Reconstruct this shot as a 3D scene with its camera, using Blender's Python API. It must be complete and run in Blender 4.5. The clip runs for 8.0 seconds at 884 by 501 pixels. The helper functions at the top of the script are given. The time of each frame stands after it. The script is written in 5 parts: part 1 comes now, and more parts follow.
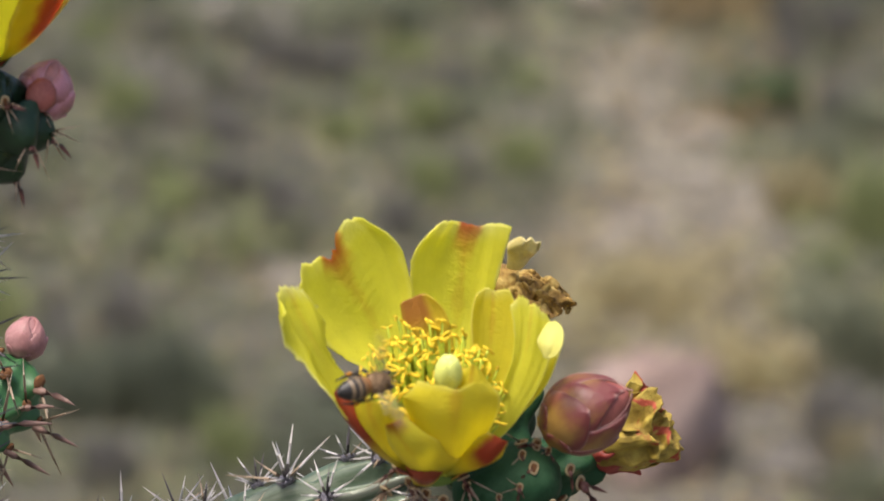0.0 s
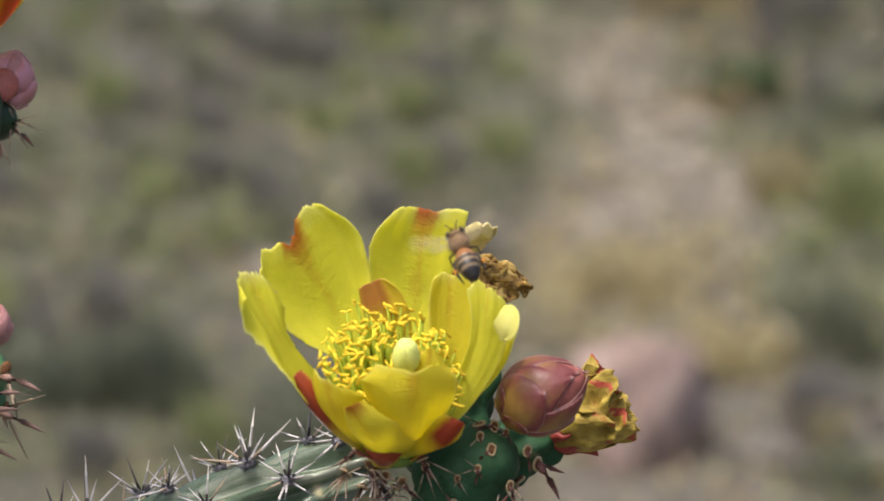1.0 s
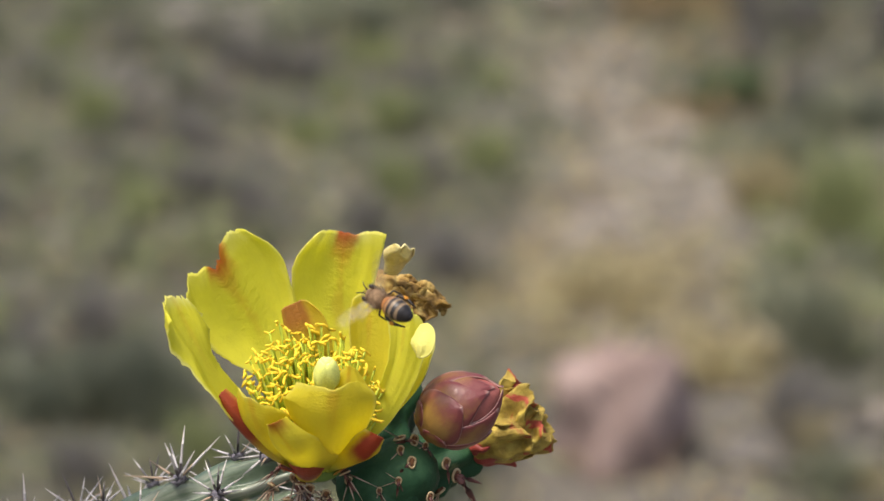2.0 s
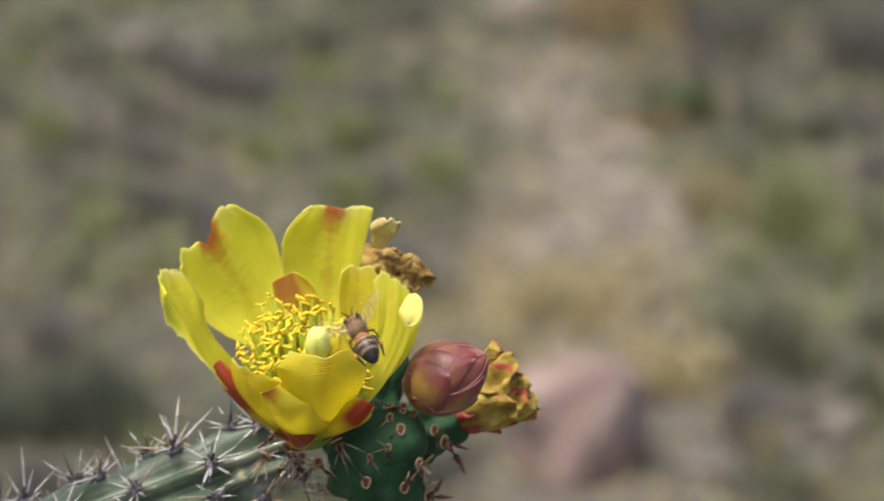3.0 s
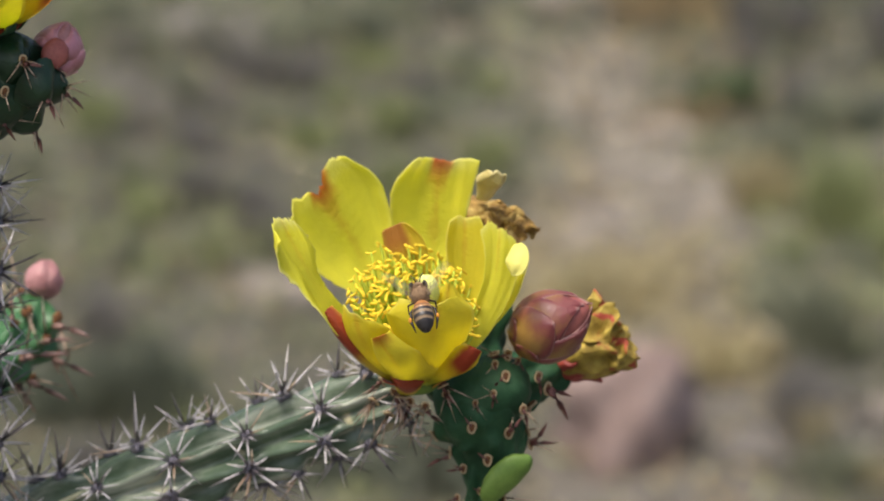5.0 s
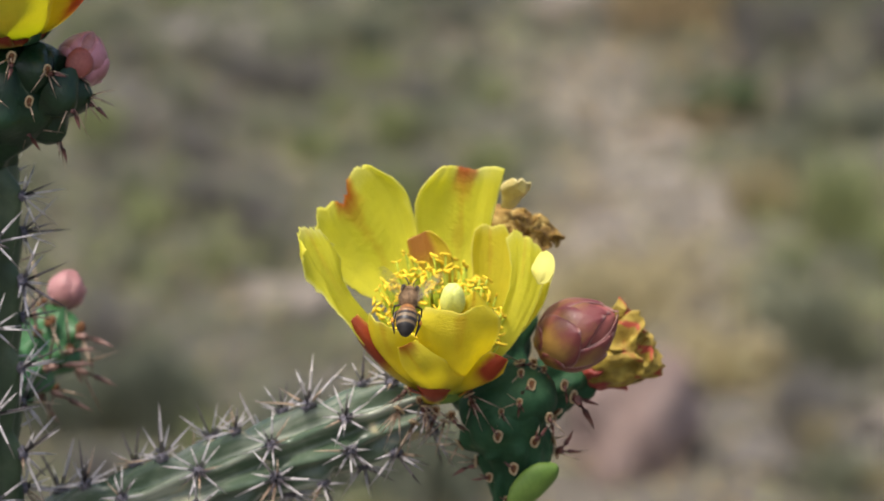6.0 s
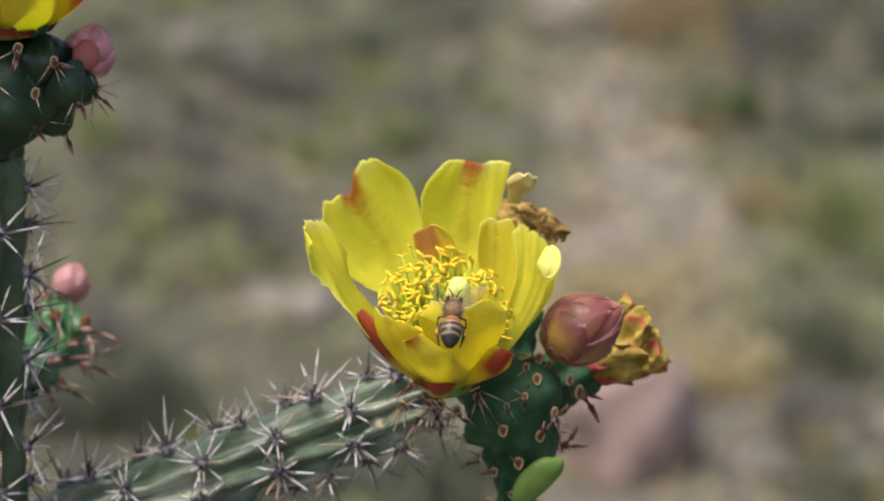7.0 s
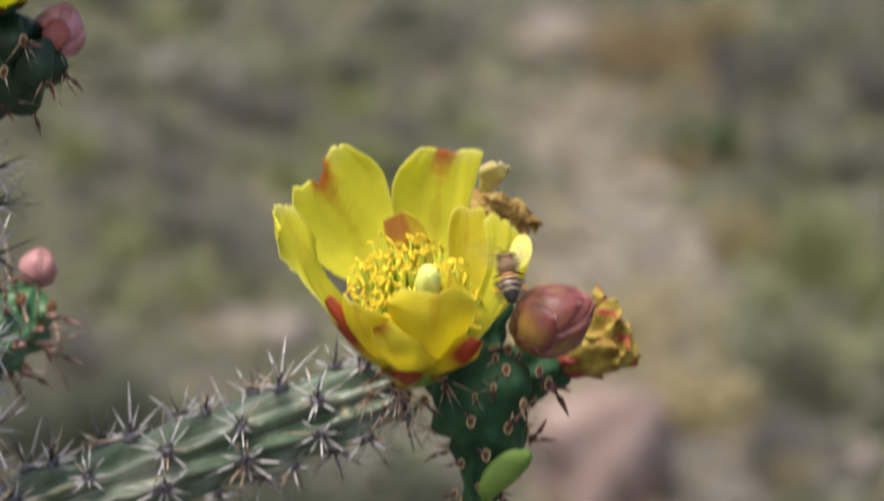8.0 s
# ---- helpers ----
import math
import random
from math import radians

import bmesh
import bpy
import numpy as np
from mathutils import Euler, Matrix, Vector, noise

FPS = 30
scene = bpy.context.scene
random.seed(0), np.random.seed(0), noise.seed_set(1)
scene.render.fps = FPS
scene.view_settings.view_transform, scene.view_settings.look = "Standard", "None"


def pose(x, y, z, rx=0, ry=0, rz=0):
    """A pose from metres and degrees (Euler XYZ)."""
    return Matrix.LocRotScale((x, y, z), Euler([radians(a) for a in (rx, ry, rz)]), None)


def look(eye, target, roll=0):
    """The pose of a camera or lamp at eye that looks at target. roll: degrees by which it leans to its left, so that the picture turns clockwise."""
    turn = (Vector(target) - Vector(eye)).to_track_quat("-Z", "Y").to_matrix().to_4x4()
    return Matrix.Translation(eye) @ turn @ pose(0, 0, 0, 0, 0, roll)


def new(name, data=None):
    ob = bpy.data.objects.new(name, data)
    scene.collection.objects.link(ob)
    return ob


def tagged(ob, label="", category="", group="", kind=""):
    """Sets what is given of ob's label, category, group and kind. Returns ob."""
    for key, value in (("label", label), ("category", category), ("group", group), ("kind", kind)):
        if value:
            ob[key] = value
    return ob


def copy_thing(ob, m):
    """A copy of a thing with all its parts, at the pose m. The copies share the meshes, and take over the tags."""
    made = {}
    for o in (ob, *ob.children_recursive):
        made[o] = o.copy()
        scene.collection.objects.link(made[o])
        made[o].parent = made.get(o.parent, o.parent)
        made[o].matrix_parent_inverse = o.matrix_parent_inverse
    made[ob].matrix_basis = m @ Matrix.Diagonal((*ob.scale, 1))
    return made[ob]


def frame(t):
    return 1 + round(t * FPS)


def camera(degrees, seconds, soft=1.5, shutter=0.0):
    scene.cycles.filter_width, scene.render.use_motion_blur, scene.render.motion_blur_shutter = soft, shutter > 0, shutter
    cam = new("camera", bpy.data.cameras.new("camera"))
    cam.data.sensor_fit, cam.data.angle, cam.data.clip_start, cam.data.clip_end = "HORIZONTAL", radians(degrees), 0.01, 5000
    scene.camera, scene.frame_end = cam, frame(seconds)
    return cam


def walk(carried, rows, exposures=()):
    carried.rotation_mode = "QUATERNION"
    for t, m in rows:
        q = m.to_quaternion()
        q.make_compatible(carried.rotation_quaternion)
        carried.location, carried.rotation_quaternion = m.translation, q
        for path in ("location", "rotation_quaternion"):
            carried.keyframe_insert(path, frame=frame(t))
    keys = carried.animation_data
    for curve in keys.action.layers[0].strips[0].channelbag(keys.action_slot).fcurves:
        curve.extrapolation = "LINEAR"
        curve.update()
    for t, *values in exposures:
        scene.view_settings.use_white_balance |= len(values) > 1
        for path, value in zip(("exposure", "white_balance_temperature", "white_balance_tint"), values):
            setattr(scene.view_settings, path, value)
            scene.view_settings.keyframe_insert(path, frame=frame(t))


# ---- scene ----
# ---------------------------------------------------------------- camera
# A long lens, about a metre from a cholla flower that stands 1.10 m above the ground.
cam = camera(11.5, 8.0, soft=1.5, shutter=0.5)
cam.data.dof.use_dof = True
cam.data.dof.focus_distance = 0.955
cam.data.dof.aperture_fstop = 20.0
walk(cam, [
    (0.0, pose(0.0081, -0.8730, 1.3896, 74.526, -1.424, 0.872)),
    (0.1, pose(0.0090, -0.8742, 1.3892, 74.646, -1.368, 0.915)),
    (0.2, pose(0.0099, -0.8754, 1.3888, 74.706, -1.325, 0.914)),
    (0.3, pose(0.0108, -0.8766, 1.3883, 74.736, -1.302, 0.838)),
    (0.4, pose(0.0117, -0.8778, 1.3879, 74.471, -1.280, 0.762)),
    (0.5, pose(0.0126, -0.8790, 1.3875, 74.406, -1.236, 0.761)),
    (0.6, pose(0.0130, -0.8805, 1.3886, 74.303, -1.206, 0.752)),
    (0.7, pose(0.0133, -0.8820, 1.3896, 74.308, -1.184, 0.714)),
    (0.8, pose(0.0137, -0.8836, 1.3906, 74.407, -1.158, 0.690)),
    (0.9, pose(0.0140, -0.8851, 1.3917, 74.412, -1.137, 0.651)),
    (1.0, pose(0.0144, -0.8866, 1.3927, 74.387, -1.115, 0.613)),
    (1.1, pose(0.0156, -0.8891, 1.3934, 74.368, -1.043, 0.591)),
    (1.2, pose(0.0168, -0.8916, 1.3941, 74.395, -0.966, 0.583)),
    (1.3, pose(0.0179, -0.8941, 1.3948, 74.423, -0.910, 0.501)),
    (1.4, pose(0.0191, -0.8966, 1.3955, 74.483, -0.888, 0.298)),
    (1.5, pose(0.0203, -0.8991, 1.3962, 74.540, -0.804, 0.319)),
    (1.6, pose(0.0263, -0.9044, 1.3987, 74.529, -0.620, 0.272)),
    (1.7, pose(0.0323, -0.9097, 1.4012, 74.502, -0.387, 0.401)),
    (2.8, pose(0.0325, -0.9444, 1.4081, 74.664, 0.287, -0.222)),
    (2.9, pose(0.0281, -0.9482, 1.4048, 74.823, 0.242, -0.400)),
    (3.0, pose(0.0238, -0.9519, 1.4015, 74.837, 0.227, -0.467)),
    (3.1, pose(0.0214, -0.9547, 1.4017, 74.780, 0.151, -0.463)),
    (3.2, pose(0.0190, -0.9575, 1.4018, 74.722, 0.075, -0.457)),
    (3.3, pose(0.0166, -0.9603, 1.4020, 74.728, 0.025, -0.358)),
    (3.4, pose(0.0142, -0.9631, 1.4021, 74.717, 0.004, -0.149)),
    (3.5, pose(0.0118, -0.9659, 1.4023, 74.785, -0.071, -0.141)),
    (3.6, pose(0.0116, -0.9678, 1.4024, 74.834, -0.039, 0.028)),
    (3.7, pose(0.0114, -0.9696, 1.4026, 74.834, -0.033, 0.103)),
    (3.8, pose(0.0113, -0.9714, 1.4028, 74.802, -0.048, 0.101)),
    (3.9, pose(0.0111, -0.9732, 1.4030, 74.786, -0.067, 0.083)),
    (4.0, pose(0.0109, -0.9750, 1.4032, 74.818, -0.095, 0.035)),
    (4.1, pose(0.0109, -0.9760, 1.4024, 74.868, -0.091, 0.039)),
    (4.2, pose(0.0109, -0.9769, 1.4016, 74.996, -0.104, -0.015)),
    (4.3, pose(0.0109, -0.9779, 1.4008, 75.047, -0.100, -0.010)),
    (4.4, pose(0.0109, -0.9789, 1.4000, 74.911, -0.084, 0.039)),
    (4.5, pose(0.0108, -0.9798, 1.3992, 74.931, -0.068, 0.090)),
    (4.6, pose(0.0102, -0.9797, 1.3991, 74.771, -0.041, 0.106)),
    (4.7, pose(0.0095, -0.9795, 1.3990, 74.766, -0.021, 0.093)),
    (5.8, pose(0.0021, -0.9777, 1.3977, 74.844, 0.204, -0.032)),
    (5.9, pose(0.0015, -0.9775, 1.3979, 74.874, 0.223, -0.049)),
    (6.0, pose(0.0008, -0.9772, 1.3982, 74.872, 0.245, -0.051)),
    (6.1, pose(-0.0002, -0.9766, 1.3979, 74.926, 0.170, -0.012)),
    (6.2, pose(-0.0013, -0.9760, 1.3976, 74.918, 0.107, 0.072)),
    (6.3, pose(-0.0023, -0.9754, 1.3973, 74.925, 0.012, 0.036)),
    (6.4, pose(-0.0034, -0.9748, 1.3969, 74.916, -0.063, 0.075)),
    (6.5, pose(-0.0044, -0.9742, 1.3966, 74.922, -0.158, 0.039)),
    (6.6, pose(-0.0037, -0.9747, 1.3962, 75.009, -0.116, 0.070)),
    (6.7, pose(-0.0030, -0.9753, 1.3958, 75.018, -0.082, 0.071)),
    (6.8, pose(-0.0022, -0.9758, 1.3953, 75.090, -0.052, 0.058)),
    (6.9, pose(-0.0015, -0.9764, 1.3949, 75.052, -0.022, 0.044)),
    (7.0, pose(-0.0008, -0.9770, 1.3944, 74.999, 0.000, 0.001)),
    (7.1, pose(-0.0000, -0.9765, 1.3929, 75.060, -0.016, -0.028)),
    (7.2, pose(0.0008, -0.9761, 1.3915, 75.028, -0.035, -0.072)),
    (7.3, pose(0.0016, -0.9756, 1.3900, 75.074, -0.059, -0.131)),
    (7.4, pose(0.0023, -0.9751, 1.3885, 75.058, -0.079, -0.175)),
    (7.5, pose(0.0031, -0.9747, 1.3870, 75.026, -0.078, -0.144)),
    (7.6, pose(0.0027, -0.9738, 1.3858, 74.955, -0.275, -0.149)),
    (7.7, pose(0.0023, -0.9728, 1.3845, 74.991, -0.464, -0.125)),
    (7.8, pose(0.0019, -0.9719, 1.3832, 74.981, -0.645, -0.071)),
    (7.9, pose(0.0015, -0.9709, 1.3820, 75.126, -0.834, -0.048)),
    (8.0, pose(0.0011, -0.9700, 1.3807, 75.503, -1.023, -0.025)),
])

# ---------------------------------------------------------------- light
SUN_HEIGHT, SUN_TURN = radians(68), radians(232)
world = bpy.data.worlds.new("sky")
scene.world = world
world.use_nodes = True
sky = world.node_tree.nodes.new("ShaderNodeTexSky")
sky.sky_type, sky.sun_disc = "NISHITA", False
sky.sun_elevation, sky.sun_rotation = SUN_HEIGHT, SUN_TURN
sky.air_density, sky.dust_density, sky.ozone_density = 1.0, 6.0, 0.6
world.node_tree.links.new(sky.outputs[0], world.node_tree.nodes["Background"].inputs[0])
world.node_tree.nodes["Background"].inputs[1].default_value = 0.107
sun = new("sun", bpy.data.lights.new("sun", "SUN"))
sun.data.energy, sun.data.angle, sun.data.color = 1.7, radians(16), (1.0, 0.95, 0.87)
sun_way = Vector((math.sin(SUN_TURN) * math.cos(SUN_HEIGHT), math.cos(SUN_TURN) * math.cos(SUN_HEIGHT), math.sin(SUN_HEIGHT)))
sun.matrix_world = look(sun_way * 20, (0, 0, 0))
scene.view_settings.exposure = 0.95


# ---------------------------------------------------------------- materials
def shader(name):
    m = bpy.data.materials.new(name)
    m.use_nodes = True
    n, l = m.node_tree.nodes, m.node_tree.links
    return m, n, l, n["Principled BSDF"]


def noise_node(n, l, vec, scale, detail=4.0, rough=0.6, dist=0.0):
    t = n.new("ShaderNodeTexNoise")
    t.inputs["Scale"].default_value, t.inputs["Detail"].default_value = scale, detail
    t.inputs["Roughness"].default_value, t.inputs["Distortion"].default_value = rough, dist
    l.new(vec, t.inputs["Vector"])
    return t.outputs["Fac"]


def ramp_node(n, l, fac, stops, interp="LINEAR"):
    r = n.new("ShaderNodeValToRGB")
    r.color_ramp.interpolation = interp
    e = r.color_ramp.elements
    while len(e) < len(stops):
        e.new(0.5)
    for k, (p, c) in enumerate(stops):
        e[k].position, e[k].color = p, (*c, 1)
    l.new(fac, r.inputs[0])
    return r.outputs[0]


def blend(n, l, fac, a, b, how="MIX"):
    x = n.new("ShaderNodeMix")
    x.data_type, x.blend_type = "RGBA", how
    for sock, v in ((x.inputs[0], fac), (x.inputs[6], a), (x.inputs[7], b)):
        if isinstance(v, bpy.types.NodeSocket):
            l.new(v, sock)
        elif isinstance(v, tuple):
            sock.default_value = (*v, 1)
        else:
            sock.default_value = v
    return x.outputs[2]


def calc(n, l, op, a, b=0.0, clamp=False):
    x = n.new("ShaderNodeMath")
    x.operation, x.use_clamp = op, clamp
    for sock, v in zip(x.inputs, (a, b)):
        if isinstance(v, bpy.types.NodeSocket):
            l.new(v, sock)
        else:
            sock.default_value = v
    return x.outputs[0]


def fade(n, l, v, lo, hi):
    x = n.new("ShaderNodeMapRange")
    x.interpolation_type = "SMOOTHSTEP"
    x.inputs["From Min"].default_value, x.inputs["From Max"].default_value = lo, hi
    l.new(v, x.inputs["Value"])
    return x.outputs["Result"]


def bump_to(n, l, bsdf, height, strength, distance):
    b = n.new("ShaderNodeBump")
    b.inputs["Strength"].default_value, b.inputs["Distance"].default_value = strength, distance
    l.new(height, b.inputs["Height"])
    l.new(b.outputs[0], bsdf.inputs["Normal"])
    return b.outputs[0]


def thin(m, n, l, bsdf, colour, share, normal=None):
    """Lets part of the light through a thin leaf or petal."""
    t, mix = n.new("ShaderNodeBsdfTranslucent"), n.new("ShaderNodeMixShader")
    if isinstance(colour, tuple):
        t.inputs[0].default_value = (*colour, 1)
    else:
        l.new(colour, t.inputs[0])
    if normal:
        l.new(normal, t.inputs["Normal"])
    mix.inputs[0].default_value = share
    l.new(bsdf.outputs[0], mix.inputs[1])
    l.new(t.outputs[0], mix.inputs[2])
    l.new(mix.outputs[0], n["Material Output"].inputs[0])


def surface(name, colours, scale, rough=0.6, relief=0.3, depth=0.0005, fine=6.0, spots=None, coat=0.0, per_object=0.0, streaks=None, shine=0.4):
    """A plain surface: colours over coarse noise, a fine grain, relief, and stains of another colour."""
    m, n, l, b = shader(name)
    vec = n.new("ShaderNodeTexCoord").outputs["Object"]
    big = noise_node(n, l, vec, scale, 5, 0.6)
    small = noise_node(n, l, vec, scale * fine, 4, 0.7)
    k = len(colours) - 1
    col = ramp_node(n, l, big, [(0.3 + 0.4 * i / max(k, 1), c) for i, c in enumerate(colours)])
    grain = ramp_node(n, l, small, [(0.3, (0.72, 0.72, 0.72)), (0.7, (1.2, 1.2, 1.2))])
    col = blend(n, l, 0.6, col, grain, "MULTIPLY")
    if spots:
        colour, size, lo = spots
        col = blend(n, l, fade(n, l, noise_node(n, l, vec, size, 3, 0.6, 0.8), lo, lo + 0.09), col, colour)
    if streaks:
        lay = n.new("ShaderNodeMapping")
        lay.inputs["Scale"].default_value = (0.55, 0.28, 1)
        l.new(n.new("ShaderNodeTexCoord").outputs["UV"], lay.inputs[0])
        col = blend(n, l, fade(n, l, noise_node(n, l, lay.outputs[0], 1.0, 4, 0.6), 0.46, 0.72), col, streaks)
    if per_object:
        rnd = n.new("ShaderNodeObjectInfo").outputs["Random"]
        hsv = n.new("ShaderNodeHueSaturation")
        l.new(col, hsv.inputs["Color"])
        l.new(calc(n, l, "ADD", calc(n, l, "MULTIPLY", rnd, per_object), 1 - per_object / 2), hsv.inputs["Value"])
        col = hsv.outputs[0]
    l.new(col, b.inputs["Base Color"])
    b.inputs["Roughness"].default_value = rough
    b.inputs["Coat Weight"].default_value = coat
    b.inputs["Specular IOR Level"].default_value = shine
    bump_to(n, l, b, small, relief, depth)
    return m


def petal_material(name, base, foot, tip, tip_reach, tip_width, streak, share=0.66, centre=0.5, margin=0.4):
    """A thin petal. Its map runs across (x) and from foot to tip (y)."""
    m, n, l, b = shader(name)
    uv = n.new("ShaderNodeTexCoord").outputs["UV"]
    sep = n.new("ShaderNodeSeparateXYZ")
    l.new(uv, sep.inputs[0])
    across, along = sep.outputs[0], sep.outputs[1]
    off = calc(n, l, "ABSOLUTE", calc(n, l, "SUBTRACT", across, centre))
    obj = n.new("ShaderNodeTexCoord").outputs["Object"]
    soft = noise_node(n, l, obj, 160, 4, 0.6)
    lay = n.new("ShaderNodeMapping")
    lay.inputs["Scale"].default_value = (34, 3.0, 1)
    l.new(uv, lay.inputs[0])
    vein = noise_node(n, l, lay.outputs[0], 1.0, 3, 0.6)
    col = ramp_node(n, l, soft, [(0.3, tuple(c * 0.9 for c in base)), (0.7, base)])
    col = blend(n, l, 0.12, col, ramp_node(n, l, vein, [(0.3, (0.88, 0.86, 0.75)), (0.65, (1.04, 1.03, 1.0))]), "MULTIPLY")
    col = blend(n, l, calc(n, l, "SUBTRACT", 1.0, fade(n, l, along, 0.02, 0.38)), col, foot)
    wob = calc(n, l, "ADD", off, calc(n, l, "MULTIPLY", calc(n, l, "SUBTRACT", soft, 0.5), 0.25))
    mid = calc(n, l, "SUBTRACT", 1.0, fade(n, l, wob, 0.0, 0.10))
    mid = calc(n, l, "MULTIPLY", calc(n, l, "MULTIPLY", mid, streak), fade(n, l, along, 0.45, 0.95))
    col = blend(n, l, mid, col, (0.62, 0.22, 0.02))
    # pale margin: edge fuzz, plus light through the thin edge put into the colour
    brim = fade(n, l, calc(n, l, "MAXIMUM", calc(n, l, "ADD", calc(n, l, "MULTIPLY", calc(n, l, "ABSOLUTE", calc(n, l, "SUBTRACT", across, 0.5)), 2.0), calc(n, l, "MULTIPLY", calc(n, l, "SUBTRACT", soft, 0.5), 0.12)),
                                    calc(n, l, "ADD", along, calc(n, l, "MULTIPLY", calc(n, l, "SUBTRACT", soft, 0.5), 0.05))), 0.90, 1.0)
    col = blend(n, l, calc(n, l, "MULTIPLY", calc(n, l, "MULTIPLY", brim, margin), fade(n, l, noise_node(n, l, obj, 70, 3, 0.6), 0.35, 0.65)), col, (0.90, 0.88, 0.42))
    red = calc(n, l, "MULTIPLY", calc(n, l, "SUBTRACT", 1.0, fade(n, l, wob, tip_width * 0.5, tip_width)),
               fade(n, l, calc(n, l, "ADD", along, calc(n, l, "MULTIPLY", soft, 0.16)), tip_reach, tip_reach + 0.22))
    col = blend(n, l, red, col, tip)
    l.new(col, b.inputs["Base Color"])
    b.inputs["Roughness"].default_value = 0.42
    b.inputs["Specular IOR Level"].default_value = 0.35
    cross = n.new("ShaderNodeMapping")
    cross.inputs["Scale"].default_value = (9, 46, 1)
    l.new(uv, cross.inputs[0])
    ripple = calc(n, l, "MULTIPLY", noise_node(n, l, cross.outputs[0], 1.0, 3, 0.6, 0.4), calc(n, l, "MULTIPLY", fade(n, l, along, 0.5, 0.8), calc(n, l, "SUBTRACT", 1.0, fade(n, l, off, 0.05, 0.3))))
    nor = bump_to(n, l, b, calc(n, l, "ADD", blend(n, l, 0.8, vein, noise_node(n, l, obj, 1600, 3, 0.6)), calc(n, l, "MULTIPLY", ripple, 2.2)), 0.4, 0.0005)
    thin(m, n, l, b, col, share, nor)
    return m


def bud_material(name, middle, edge, blush):
    """A bud's scale: olive in the middle, wine red at the edges, pink blushes."""
    m, n, l, b = shader(name)
    tc = n.new("ShaderNodeTexCoord")
    sep = n.new("ShaderNodeSeparateXYZ")
    l.new(tc.outputs["UV"], sep.inputs[0])
    soft = noise_node(n, l, tc.outputs["Object"], 170, 4, 0.6)
    off = calc(n, l, "MULTIPLY", calc(n, l, "ABSOLUTE", calc(n, l, "SUBTRACT", sep.outputs[0], 0.5)), 2.0)
    out = calc(n, l, "ADD", calc(n, l, "MAXIMUM", off, calc(n, l, "MULTIPLY", sep.outputs[1], 0.95)), calc(n, l, "MULTIPLY", calc(n, l, "SUBTRACT", soft, 0.5), 0.9))
    col = blend(n, l, fade(n, l, out, 0.35, 0.85), middle, edge)
    col = blend(n, l, fade(n, l, noise_node(n, l, tc.outputs["Object"], 90, 3, 0.5), 0.50, 0.68), col, blush)
    brim = fade(n, l, calc(n, l, "MAXIMUM", off, sep.outputs[1]), 0.95, 0.995)
    col = blend(n, l, calc(n, l, "MULTIPLY", brim, 0.5), col, (0.60, 0.38, 0.32))
    l.new(col, b.inputs["Base Color"])
    b.inputs["Roughness"].default_value, b.inputs["Coat Weight"].default_value = 0.46, 0.05
    bump_to(n, l, b, noise_node(n, l, tc.outputs["Object"], 700, 4), 0.35, 0.0004)
    return m


YELLOW, LIME = (0.87, 0.84, 0.09), (0.42, 0.52, 0.02)
RED = (0.55, 0.07, 0.012)
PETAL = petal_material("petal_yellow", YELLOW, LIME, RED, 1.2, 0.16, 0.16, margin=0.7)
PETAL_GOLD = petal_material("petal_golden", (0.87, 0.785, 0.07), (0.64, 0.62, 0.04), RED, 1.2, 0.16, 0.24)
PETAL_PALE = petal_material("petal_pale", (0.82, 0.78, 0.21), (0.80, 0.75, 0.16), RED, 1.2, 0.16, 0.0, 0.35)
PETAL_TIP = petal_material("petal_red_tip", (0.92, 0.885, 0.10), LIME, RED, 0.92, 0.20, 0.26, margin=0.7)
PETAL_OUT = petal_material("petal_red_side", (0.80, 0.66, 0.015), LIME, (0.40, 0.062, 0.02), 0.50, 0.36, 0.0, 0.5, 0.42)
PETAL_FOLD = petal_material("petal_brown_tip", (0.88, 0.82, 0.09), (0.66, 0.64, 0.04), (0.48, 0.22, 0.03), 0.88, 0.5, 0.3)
PETAL_RUST = petal_material("petal_rust", (0.72, 0.57, 0.05), (0.74, 0.66, 0.03), (0.47, 0.21, 0.035), 0.72, 0.5, 0.35, 0.45, 0.36, margin=0.0)
SEPAL_RED = petal_material("sepal_red", (0.66, 0.48, 0.03), (0.60, 0.52, 0.04), (0.30, 0.05, 0.018), 0.35, 0.7, 0.2, 0.2, margin=0.0)
SEPAL_DARK = petal_material("sepal_dark", (0.30, 0.20, 0.03), (0.16, 0.05, 0.02), (0.20, 0.03, 0.012), 0.4, 0.6, 0.2, 0.1)
PETAL_ORANGE = petal_material("petal_orange_stripe", (0.80, 0.68, 0.02), (0.45, 0.46, 0.02), (0.60, 0.15, 0.012), 0.28, 0.36, 0.4)
FILAMENT = surface("stamen_filament", [(0.42, 0.55, 0.04), (0.62, 0.66, 0.06)], 200, 0.5, 0.1)
ANTHER = surface("anther_yellow", [(0.83, 0.55, 0.02), (0.88, 0.66, 0.04)], 900, 0.75, 0.5, 0.0003)
STIGMA = surface("stigma_pale", [(0.68, 0.73, 0.17), (0.77, 0.81, 0.25)], 400, 0.6, 0.3, 0.0003)
BUD_PINK = bud_material("bud_pink", (0.250, 0.140, 0.034), (0.150, 0.030, 0.030), (0.37, 0.135, 0.095))
BUD_MAUVE = bud_material("bud_mauve", (0.22, 0.078, 0.072), (0.47, 0.21, 0.255), (0.74, 0.44, 0.49))
BUD_SALMON = surface("bud_salmon", [(0.33, 0.145, 0.145), (0.44, 0.235, 0.235)], 150, 0.5, 0.15, 0.0003)
